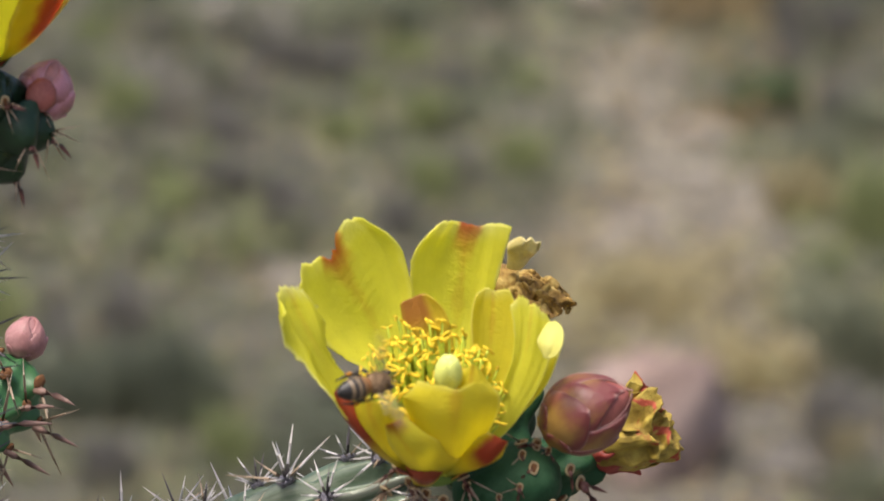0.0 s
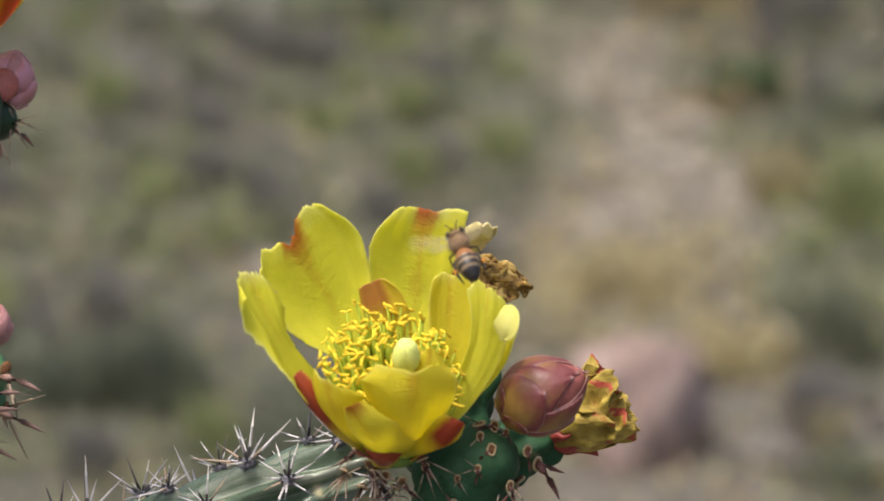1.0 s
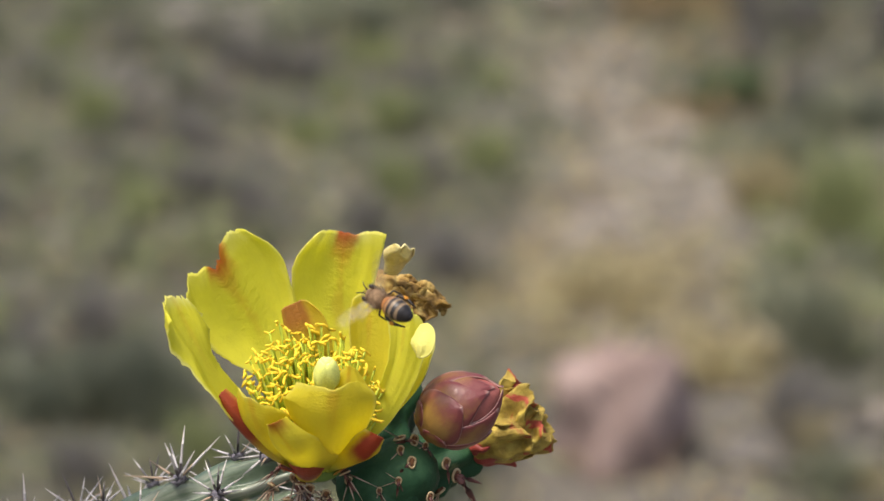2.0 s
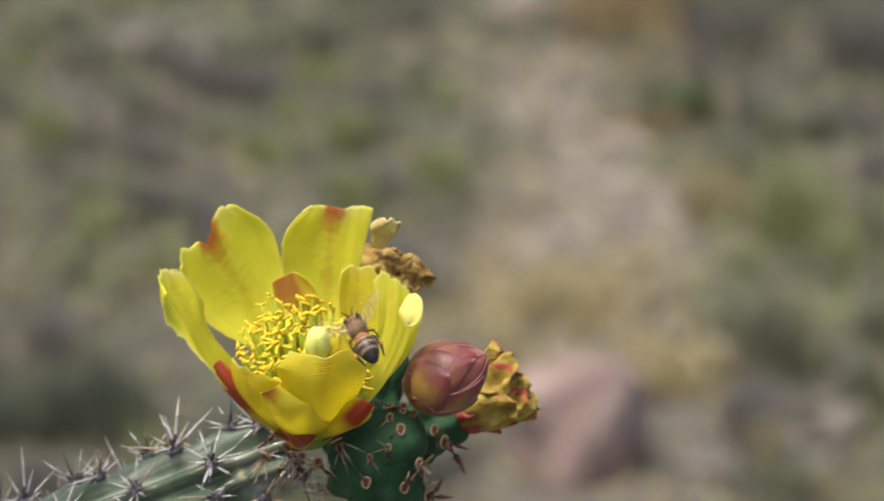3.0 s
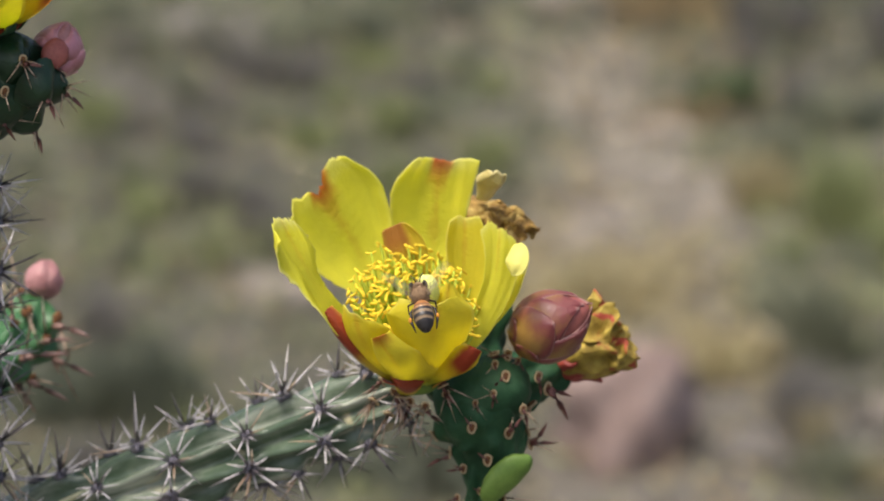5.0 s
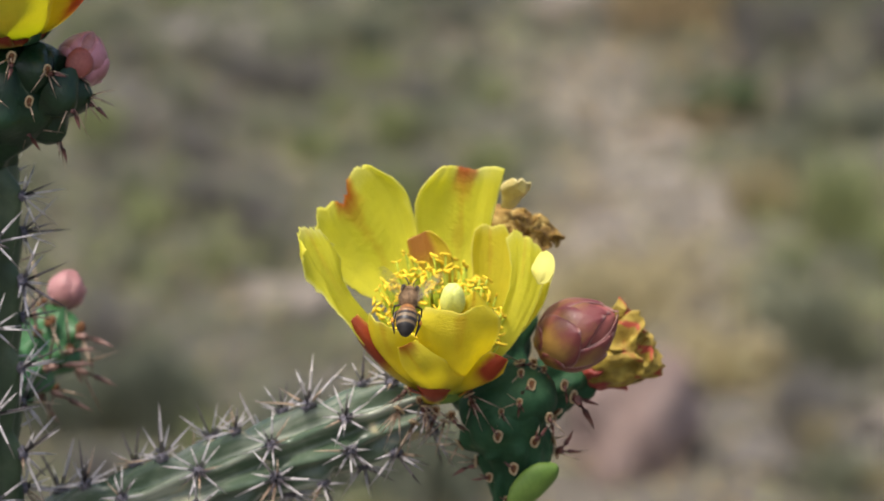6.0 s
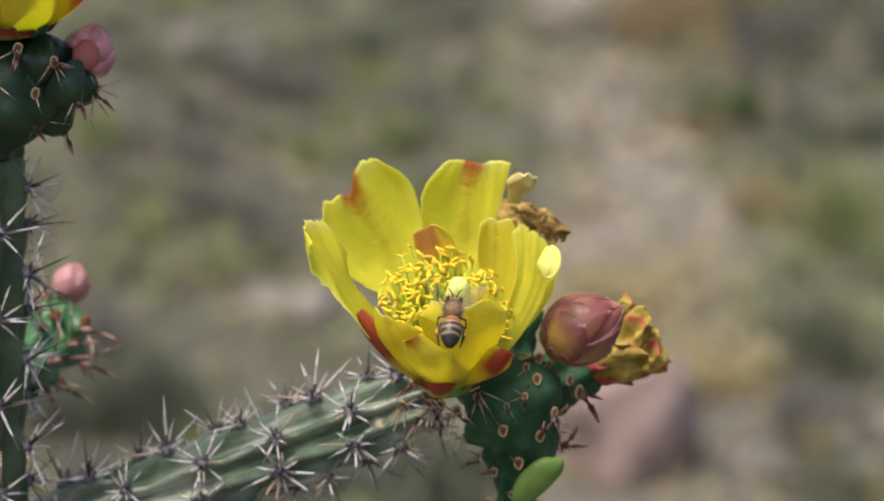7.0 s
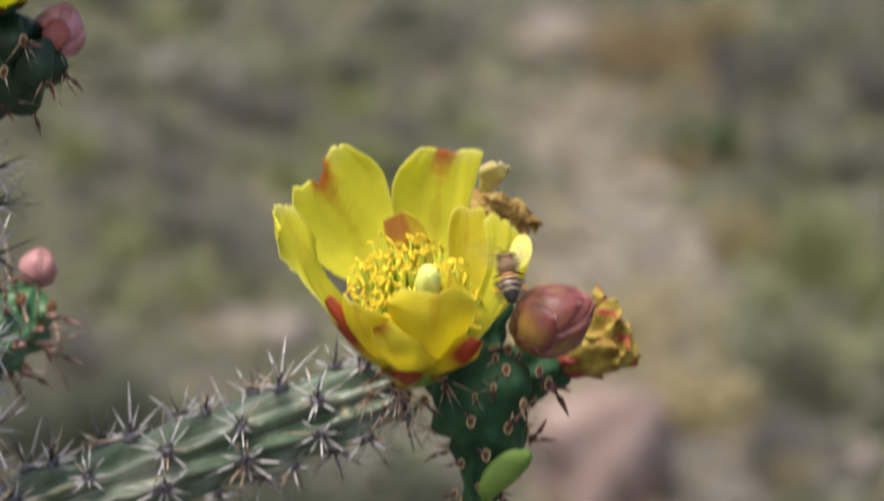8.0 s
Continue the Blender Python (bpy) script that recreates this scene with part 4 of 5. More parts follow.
    # areoles on the joint's face and side, each with its leaves and spines
    for place, out, size, leaves, spines in (
            ((21.5, -9, 9.3), (0.2, -0.8, 0.5), 1.05, [(-1, -0.3, -0.1, 0.8)], []),
            ((21, -10.6, 4.9), (0.2, -0.85, 0.5), 1.0, [(-0.75, -0.3, -0.6, 0.9)], [(-0.8, -0.3, -0.7, 9)]),
            ((28.5, -10.0, 4.6), (0.4, -0.9, 0.1), 1.0, [(0.2, -0.4, -0.9, 0.8)], []),
            ((30.6, -8.0, 1.2), (0.7, -0.7, 0), 1.05, [(0.65, -0.3, -0.8, 1.3), (0.9, -0.2, -0.25, 0.9)], [(0.6, -0.3, -0.8, 10)]),
            ((13.2, -17.9, -5.3), (0.1, -0.98, 0), 0.95, [(-0.4, -0.5, 0.7, 0.6)], []),
            ((21.8, -12.3, -8.3), (0.1, -0.95, -0.2), 0.95, [(0.6, -0.4, 0.8, 0.85), (0.1, -0.6, 0.7, 0.6)], [(0.3, -0.4, 0.9, 6)]),
            ((16.9, -15.7, -13.9), (-0.1, -0.95, 0.1), 0.95, [(-0.5, -0.6, 0.5, 0.65)], []),
            ((11.3, -12.8, -17.0), (-0.2, -0.95, 0), 0.9, [(-1, -0.3, -0.1, 0.85), (-0.7, -0.5, 0.3, 0.6)], []),
            ((26.8, -5.2, -13.3), (0.8, -0.5, 0.3), 1.05, [(0.6, -0.3, 0.7, 1.15), (0.95, -0.2, 0.1, 1.0)], [(1, -0.1, 0.15, 10), (0.95, -0.2, -0.2, 8)]),
            ((7.2, -14.5, 1.8), (0.1, -0.9, -0.3), 0.8, [(0.3, -0.3, -0.9, 1.0)], [(0.5, -0.3, -0.85, 14), (0.2, -0.3, -0.9, 11), (-0.2, -0.3, -0.9, 9)]),
            ((18.2, -14.0, 1.6), (0.0, -0.95, 0.2), 0.75, [(-0.1, -0.45, -0.9, 0.85), (0.35, -0.5, -0.7, 0.6)], [(-0.9, -0.3, -0.2, 8), (-0.6, -0.3, 0.5, 7)]),
            ((25.0, -10.0, -3.2), (0.5, -0.85, 0.0), 0.8, [(0.3, -0.45, -0.8, 0.8)], [(0.7, -0.3, -0.6, 8)]),
            # two added areoles: their dark leaves deepen the shaded gap between flower and bud
            ((24.0, -9.0, 8.0), (0.0, -0.9, 0.4), 0.7, [(-0.5, -0.4, -0.8, 0.8), (0.5, -0.4, -0.8, 0.7)], [(-0.8, -0.3, 0.5, 7), (-0.9, -0.3, -0.3, 8)]),
            ((18.6, -9.0, 7.2), (-0.2, -0.9, 0.3), 0.7, [(0.2, -0.4, -0.9, 0.8)], [(-0.7, -0.4, -0.6, 7)]),
            ((14.0, -14.0, -0.6), (0.0, -0.95, 0.1), 0.65, [(0.3, -0.45, -0.85, 0.7)], [(0.5, -0.4, -0.8, 10), (-0.3, -0.4, -0.8, 8)]),
            ((15.2, -13.0, -22.3), (0.0, -0.95, 0.0), 0.7, [(-0.7, -0.5, 0.4, 0.55)], []),
            ((18.0, -12.0, -25.5), (0.3, -0.9, 0.0), 0.75, [(0.7, -0.4, -0.4, 0.5)], []),
            ((10.0, -11.0, -24.5), (-0.6, -0.8, 0.0), 0.7, [(-0.9, -0.3, -0.3, 0.9)], [(-0.6, -0.3, -0.8, 8)])):
        place = on_skin((joint, bud_joint), Vector(place))
        made = young_areole(rng, (place, Vector(out).normalized(), Vector((0, 0.3, 1))), False, 0, size * 0.80)
        back = made.matrix_basis.to_3x3().normalized().inverted()
        for x, y, z, big in leaves:
            part("leaf", LEAFLET, made, (back @ Vector((x, y, z))).to_track_quat("Z", "Y").to_matrix().to_4x4() @ Matrix.Scale(big, 4))
        for x, y, z, long in spines:
            bristle(rng, made, rng.choice((3, 4)), back @ Vector((x, y, z)), long)
    # joint of the wilted flower, behind the bud
    stem("wilted_joint", FRESH_SKIN, "", points=[(10, 6, -8), (24, 12, -3), (36, 17, 1)], radius=lambda u: 8.5 - 2.5 * u, ribs=7, pitch=11, lift=2.5, round_ends=(1, 1), seed=3.0)
    stem("dried_joint", FRESH_SKIN, "", points=[(6, 4, -6), (13, 16, 6), (18, 22, 24)], radius=lambda u: 9 - 2.5 * u, ribs=7, pitch=11, lift=2.5, round_ends=(1, 1), seed=4.0)
    # bright green young pad low on the joint
    v, f = egg(3.6, 2.0, 7.9, 14, 18, 0.10, 1.6, 3)
    v = [(x + 0.02 * z * z, y, z) for x, y, z in v]
    part("young_pad", mesh("young_pad", v, f, LEAF_SKIN), CACTUS, Matrix.Translation(at(20.6, -13.4, -18.6) - HOME) @ Euler((0.1, radians(44), 0.2)).to_matrix().to_4x4(), "smooth bright green young pad")
    # the fruit on the column
    stem("fruit", FRUIT_SKIN, "dark green warty fruit", points=[(-106, 5, 56), (-104, 4, 63), (-101, 4, 72), (-99.5, 4, 84)], radius=lambda u: 8.0 + 8.5 * step(0.05, 0.5, u), ribs=9, pitch=11, lift=2.0, phase=0.3, start=2, round_ends=(0, 1), seed=9.0)
    wart = []
    for k in range(3):
        v, f = tube([(0, -0.5, -8), (0, 0, -4), (0, 0.2, -1), (0, 0.1, 2.2), (0, -0.3, 5.2), (0, -0.8, 7.3), (0, -1.0, 7.9)], [6.2, 6.2, 5.8, 4.9, 3.5, 2.2, 0.8], 16)
        v = [tuple(Vector((x, y * 1.35, z)) + noise.noise_vector(Vector((x, y, z)) * 0.22 + Vector((k * 9.0, 0, 0))) * 0.9) for x, y, z in v]
        wart.append(mesh("tubercle", v, f, FRUIT_SKIN))
    for k, (x, y, z, ox, oy, oz, leaf, spines) in enumerate((
            (-79.8, -3, 71.4, 0.9, -0.25, -0.15, 1, 4), (-83, -10, 71.5, 0.65, -0.75, -0.3, 1, 1), (-90.6, -15, 72.4, 0.25, -0.95, -0.2, 0, 0), (-81.4, -1, 76, 0.8, -0.3, 0.35, 0, 2),
            (-87, -12, 80, 0.5, -0.8, 0.25, 1, 4), (-95.5, -15, 83, 0.1, -0.95, 0.25, 1, 2), (-86.5, -3, 62.2, 0.65, -0.3, -0.7, 1, 1), (-92.5, -9, 63.4, 0.35, -0.65, -0.7, 1, 1),
            (-101.5, -15.5, 75, -0.1, -1, -0.1, 1, 2), (-103, -10, 65, -0.2, -0.8, -0.6, 1, 2), (-112, -12, 71, -0.6, -0.75, -0.1, 1, 2), (-118, -3, 76, -0.9, -0.3, 0.1, 1, 2), (-106, -14, 83, -0.3, -0.9, 0.2, 1, 2),
            (-113, -4, 63, -0.7, -0.4, -0.6, 1, 2), (-116, 10, 72, -0.9, 0.5, 0, 0, 2), (-84, 12, 70, 0.85, 0.5, -0.1, 0, 2), (-88, 8, 62, 0.7, 0.4, -0.6, 0, 1), (-100, 20, 74, 0, 1, 0, 0, 2))):
        out = Vector((ox, oy, oz)).normalized()
        tip = Vector((x, y, z))
        if ox < 0.45 and z >= 70:
            # on the fruit's smooth face the areoles lie flush with the skin
            axis = Vector((-101, 4, z))
            out = (Vector((x, y, z)) - axis).normalized()
            tip = axis + out * 17.4
        else:
            part("tubercle", wart[k % 3], CACTUS, stand((tip - out * (7.6 if ox > 0.6 else 11.6)) * MM + HEAD - HOME, out, (0.1, 0.2, 1)))
            tip -= out * (0.3 if ox > 0.6 else 2.8)
        young_areole(rng, (tip, out, Vector((0, 0.2, 1))), leaf == 1, spines + 1, 0.95 if ox > 0.6 else 0.75, (0, 30))
    # a short joint behind the column
    _, spots = stem("side_joint", MID_SKIN, "short green joint", points=[(-110, 10, -2), (-107, 36, -9), (-98, 58, -7), (-92, 66, 1)], radius=lambda u: 6.2 + 1.4 * u, ribs=7, pitch=11, lift=3.2, phase=0.4, start=3,
                    round_ends=(0, 1), seed=11.0, first=34)
    for s in spots:
        young_areole(rng, s, s[1].x > 0.1, 2, 1.3, (-15, 15), False, LEAFLET_PINK)


build_cactus()


# ---------------------------------------------------------------- flowers, buds and dead flowers
def stamens(flower, count, seed, reach=14.0, high=25.0, forward=0.0):
    rng = random.Random(seed)
    threads = {}
    for size in range(8, 40, 2):
        for k in range(3):
            bow = (k - 1) * 0.05 * size
            pts = [(bow * math.sin(t * 3.1) * 0.7, bow * 0.4 * t * (1 - t), t * size) for t in (0, 0.25, 0.5, 0.75, 1.0)]
            threads[size, k] = mesh("stamen", *tube(pts, [0.42, 0.36, 0.32, 0.28, 0.26], 5), FILAMENT)
    heads = []
    for k in range(6):
        c = rng.uniform(0.3, 1.1) * rng.choice((-1, 1))
        pts = [(c * (t * t) * 0.8, 0.3 * math.sin(t * 2.6 + k), t * 1.6) for t in (-1, -0.6, -0.2, 0.2, 0.6, 1)]
        heads.append(mesh("anther", *tube(pts, [0.22, 0.36, 0.31, 0.38, 0.34, 0.17], 6), ANTHER))
    for k in range(count):
        a = k * 2.39996
        r = math.sqrt((k + 0.5) / count)
        near = 1 - 0.46 * math.exp(-((a - 4.85) % 6.2832 - (6.2832 if (a - 4.85) % 6.2832 > 3.1416 else 0)) ** 2 / 0.6)
        tip = Vector((math.cos(a) * r * reach * near, math.sin(a) * r * reach * near + forward, high - 2.5 * r * r + 5.5 * r * math.sin(a) - 3.4 * r * math.cos(a) + rng.gauss(0, 1.6)))
        root = Vector((math.cos(a) * (1.5 + 5.5 * r), math.sin(a) * (1.5 + 5.5 * r), 2.0 + 1.5 * r))
        way = tip - root
        turn = way.to_track_quat("Z", "Y").to_matrix().to_4x4() @ Matrix.Rotation(rng.uniform(0, 6.28), 4, "Z")
        size = min(max(2 * round(way.length / 2), 8), 38)
        s = part("stamen", threads[size, rng.randrange(3)], flower, Matrix.Translation(root * MM) @ turn)
        part("anther", rng.choice(heads), s, Matrix.Translation((0, 0, size * MM)) @ Euler((rng.uniform(0.6, 2.5), rng.uniform(-0.8, 0.8), rng.uniform(0, 6.28))).to_matrix().to_4x4() @ Matrix.Scale(rng.uniform(0.75, 1.15), 4))


def pistil(flower, m):
    lobes = [tube([(0, 0, 0), (0, 0, 12), (0, 0, 27)], [1.4, 1.7, 2.0], 12)]
    style = part("pistil", mesh("pistil", *lobes[0], STIGMA), flower, m, "pale green-yellow pistil")
    shapes = [moved(egg(1.3, 1.75, 3.6, 8, 10, 0.05, 2, k), Matrix.Rotation(k * math.pi / 3, 4, "Z") @ Matrix.Translation((1.55, 0, 29)) @ Matrix.Rotation(radians(-8), 4, "Y")) for k in range(6)]
    shapes.append(moved(egg(2.0, 2.0, 3.4, 8, 12), Matrix.Translation((0, 0, 29.4))))
    part("stigma", mesh("stigma", *join(*shapes), STIGMA), style, None, "pale lobed stigma")


def main_flower():
    fl = thing("cactus_flower", Matrix.Translation(at(1.0, -11, 4.2)) @ Euler((radians(20), radians(-3), 0)).to_matrix().to_4x4(),
               "open yellow cactus flower with red-tipped petals and golden stamens", "flower", "flowers of the cactus")
    # the broad petals at the back, the side petals, then those that close the cup in front
    blade("petal", fl, PETAL_TIP, spine=[(0.0, 0.0, 0.0), (-3.9, 7.0, 12.8), (-10.9, 9.0, 28.4), (-20.5, 4.0, 43.7)], left=[1.3, 1.4, 1.7, 2.6, 4.7, 8.8, 11.4, 11.4, 9.3],
          right=[1.3, 1.7, 2.3, 3.5, 4.9, 7.1, 10.6, 12.5, 10.3], top=[-1.3, 0.8, 1.2, 0.5, -0.3, 2.8, 4.4, 4.4, 0.8], face=(0.1, -1, 0.05), cup=(2, 2.5), ruffle=1.1, seed=1, fringe=1.0)
    blade("petal", fl, PETAL_TIP, spine=[(1.3, -0.0, 0.0), (3.2, 9.0, 12.8), (5.8, 13.0, 31.0), (7.3, 8.0, 50.6)], left=[1.3, 1.8, 2.6, 3.6, 4.9, 7.0, 10.3, 10.3, 6.2],
          right=[1.3, 1.8, 2.3, 3.1, 3.9, 4.9, 6.7, 8.3, 9.3], top=[-0.3, 0.5, 0.4, 0.3, 0.0, -0.1, 0.6, 1.2, 1.0], face=(0, -1, 0.05), cup=(2.5, 1.5), ruffle=0.9, seed=2, fringe=0.4)
    blade("petal", fl, PETAL_RUST, "rust-coloured small petal", spine=[(0.9, -1.0, 0.0), (0.9, -0.0, 14.2), (-0.5, -2.0, 27.1), (-2.7, -3.0, 35.4)], left=[1.0, 1.8, 2.6, 3.4, 4.0, 3.7],
          right=[1.0, 2.1, 3.6, 5.2, 4.9, 3.1], top=[-0.6, -0.1, 0.0, 0.1, 0.3, 0.4, 0.4, 0.0, -1.0], face=(0.05, -1, 0.1), cup=(1, 2.5), ruffle=0.3, seed=3, fringe=0.1, ridge=1.2)
    blade("petal", fl, PETAL, spine=[(-0.6, 0.0, -0.0), (-11.2, -9.0, 9.5), (-18.8, -14.0, 19.1), (-23.1, -17.0, 26.9), (-27.7, -18.0, 36.3)], left=[1.0, 2.1, 4.4, 7.0, 7.3, 6.5, 8.2, 6.9],
          right=[1.0, 2.5, 3.2, 3.2, 2.7, 2.5, 4.2, 3.4], top=[-3.1, -0.5, 0.5, 1.0, 0.8, 0.3, -0.8, -2.3, -4.7], face=(0.6, -0.8, 0.15), cup=(4.5, -1.5), ruffle=1.3, seed=4, fringe=1.8, roll=2.8)
    blade("sepal", fl, SEPAL_RED, "red outer petal", spine=[(-2.2, -6.0, -0.1), (-9.4, -14.0, 4.5), (-14.9, -18.0, 10.2), (-18.5, -19.0, 15.8)], left=[1.0, 1.6, 1.8, 1.8, 1.6, 0.5],
          right=[1.0, 1.8, 2.3, 2.6, 2.3, 1.2], top=[-0.5, -0.3, 0.0, 0.3, 0.3], face=(-0.4, -0.9, 0), cup=(-2, -2), ruffle=0.2, seed=20, fringe=0.1)
    blade("petal", fl, PETAL, spine=[(3.9, 0.0, 0.0), (12.9, 1.0, 8.4), (20.9, 0.0, 16.9), (26.7, -0.0, 27.0)], left=[1.0, 2.6, 3.9, 3.9, 3.4, 1.9],
          right=[1.0, 2.1, 3.1, 3.6, 3.9, 2.8], top=[-1.6, -0.5, 0.0, 0.3, 0.0, -0.5, -1.6], face=(-0.35, -0.9, 0.1), cup=(1, 4), ruffle=0.5, seed=7, fringe=0.12)
    blade("petal", fl, PETAL_GOLD, spine=[(2.6, -0.0, 0.0), (9.4, -0.0, 11.7), (12.6, -1.0, 24.6), (13.0, -2.0, 37.1)], left=[1.0, 1.6, 1.8, 1.7, 1.7, 2.3, 3.4, 3.6, 2.8],
          right=[1.0, 1.8, 2.6, 3.4, 4.4, 5.2, 5.4, 5.2, 3.6], top=[-0.9, 0.1, 0.4, 0.4, 0.0, 0.0, 0.3, 0.5, 0.3], face=(-0.2, -0.95, 0.05), cup=(3.0, 0.5), ruffle=0.3, seed=5, fringe=0.3)
    blade("petal", fl, PETAL, spine=[(3.9, -2.0, 0.1), (13.7, -6.0, 10.3), (19.6, -7.0, 22.1), (21.3, -7.0, 34.3)], left=[1.0, 1.8, 2.1, 1.8, 1.8, 2.6, 4.1],
          right=[1.0, 2.3, 3.4, 3.9, 4.4, 4.7, 3.6], top=[-0.4, 0.7, 1.5, 1.2, 0.4, 0.4, 0.1, -0.5, -1.0, -1.8, -2.6], face=(-0.3, -0.9, 0.1), cup=(2.0, -1.5), ruffle=0.5, seed=6, fringe=0.7)
    blade("petal", fl, PETAL_PALE, "pale curled petal tip", spine=[(25.2, -11.0, 31.2), (25.2, -12.5, 28.8), (24.6, -13.0, 26.3), (23.9, -12.5, 24.0)], left=[0.8, 2.1, 2.8, 3.0, 2.3, 0.4],
          right=[0.8, 2.1, 2.7, 2.8, 2.2, 0.4], top=[0.0, 0.0, 0.0, 0.0, 0.0], face=(-0.35, -0.9, 0.25), cup=(0.3, -0.5), ruffle=0.25, seed=13, fringe=0.1)
    blade("petal", fl, PETAL_GOLD, spine=[(0.9, -3.0, 0.1), (6.3, -12.0, 8.1), (8.7, -17.0, 15.2), (9.2, -18.0, 21.9)], left=[1.0, 2.3, 3.4, 3.9, 3.6, 1.3],
          right=[1.0, 2.6, 3.9, 4.7, 3.9, 1.6], top=[-1.0, -0.3, 0.4, 0.0, -1.0], face=(0, -0.9, -0.35), cup=(-3, -3), ruffle=0.5, seed=12, fringe=0.2)
    blade("petal", fl, PETAL_GOLD, spine=[(-0.7, -3.0, -0.5), (-5.8, -14.0, 3.2), (-10.0, -21.0, 9.3), (-11.8, -24.0, 15.4)], left=[1.0, 2.1, 3.4, 4.1, 4.7, 4.4, 3.5],
          right=[1.0, 2.8, 4.4, 5.4, 5.9, 5.9, 5.2], top=[0.8, 1.0, 0.8, 0.4, 0.0, -1.0, -2.3, -3.6, -5.2], face=(-0.25, -0.9, -0.3), cup=(-4, -3), ruffle=0.5, seed=8, fringe=0.15)
    blade("petal", fl, PETAL_GOLD, spine=[(1.3, -4.0, -0.8), (4.6, -18.0, 4.2), (6.2, -27.0, 11.6), (6.1, -30.0, 18.2)], left=[1.3, 4.4, 8.0, 10.3, 10.9, 10.1, 7.8],
          right=[1.3, 3.9, 6.5, 8.0, 8.7, 8.5, 6.7], top=[-1.3, -0.6, -0.3, -0.1, -0.4, 0.1, 0.3, -0.3, -2.1], face=(0, -0.9, -0.35), cup=(-6, -6), ruffle=0.6, seed=9, fringe=0.25, ridge=0.9)
    blade("petal", fl, PETAL_FOLD, spine=[(2.2, -6.0, -1.1), (0.1, -16.0, 0.9), (-3.0, -24.0, 4.8), (-6.5, -28.0, 10.3)], left=[2.6, 3.9, 4.4, 4.2, 3.6, 2.4],
          right=[4.7, 6.7, 6.5, 5.2, 3.5, 2.2], top=[-1.4, -0.3, 0.1, -0.2, -1.2], face=(-0.1, -0.9, -0.4), cup=(-3, -2.5), ruffle=0.3, seed=10, fringe=0.08)
    blade("petal", fl, PETAL_OUT, "outer petal with a red patch", spine=[(3.5, -6.0, -0.8), (8.2, -14.0, 0.5), (12.9, -20.0, 3.2), (16.2, -22.0, 6.8)], left=[1.6, 2.8, 3.4, 3.7, 3.9, 3.1],
          right=[1.0, 1.6, 2.3, 2.9, 2.7, 1.7], top=[-1.2, 0.1, 0.4, 0.0, -1.5], face=(0.25, -0.9, -0.3), cup=(-2.5, -3), ruffle=0.3, seed=11, fringe=0.1)
    blade("sepal", fl, SEPAL_RED, "short red-brown sepal", spine=[(0.1, -1.0, -3.7), (0.1, -7.0, -3.0), (0.2, -12.0, -1.9), (0.3, -14.0, -0.0)], left=[1.6, 2.8, 3.9, 4.0, 3.1],
          right=[1.6, 2.8, 3.9, 4.0, 3.1], top=[-0.5, 0.0, 0.1, 0.0, -0.5], face=(0, -0.8, -0.6), cup=(-3, -3), ruffle=0.2, seed=21, fringe=0.1)
    for k, (turn, long, wide, lean) in enumerate(((330, 11, 10, 46), (232, 9, 9, 48), (20, 16, 11, 36), (90, 16, 14, 28))):
        petal("sepal", fl, turn, SEPAL_RED, "short red-brown sepal", long=long, wide=wide, foot_lean=51, tip_lean=lean, cup=13, ruffle=0.3, seed=20 + k, tip=0.4, foot=4.3)
    stamens(fl, 230, 3, 15.0, 22.8)
    pistil(fl, pose(0.0012, -0.0015, -0.0015, 3, 4, 0))
    # the cup that holds the petals
    part("receptacle", mesh("receptacle", *moved(egg(5.5, 5.5, 3.5, 8, 20), Matrix.Translation((0, 0, 0.8))), LEAF_SKIN), fl)
    return fl


def second_flower():
    fl = thing("cactus_flower", Matrix.Translation(at(-100.2, 0, 85.0)) @ Euler((radians(4), radians(2), 0)).to_matrix().to_4x4(),
               "yellow cactus flower with orange-striped petals on a dark fruit", "flower", "flowers of the cactus")
    for k, (turn, mat, long, wide, lean) in enumerate(((300, PETAL, 42, 30, 16), (345, PETAL_ORANGE, 42, 26, 24), (250, PETAL_ORANGE, 42, 30, 14), (205, PETAL_ORANGE, 40, 28, 20), (30, PETAL, 45, 28, 36),
                                                      (80, PETAL, 44, 30, 24), (130, PETAL, 44, 30, 24), (170, PETAL, 44, 28, 24))):
        petal("petal", fl, turn, mat, long=long, wide=wide, foot_lean=64, tip_lean=lean, cup=18, ruffle=0.8, seed=40 + k, tip=0.28, foot=7)
    for k, (turn, long) in enumerate(((318, 14), (275, 16), (232, 16), (350, 13), (190, 15), (60, 13), (120, 13), (298, 10), (335, 10), (255, 11), (213, 11))):
        petal("sepal", fl, turn, SEPAL_DARK if k % 3 else FRESH_SKIN, "short dark outer sepal", long=long * 0.6, wide=7 if k % 3 else 4, foot_lean=84, tip_lean=30, cup=16, ruffle=0.3, seed=60 + k, tip=0.6, foot=8.6)
    stamens(fl, 60, 8, 13, 25)
    pistil(fl, pose(0, 0, 0.001))
    part("receptacle", mesh("receptacle", *moved(egg(7.5, 7.5, 3.0, 8, 20), Matrix.Translation((0, 0, 0.6))), LEAF_SKIN), fl)


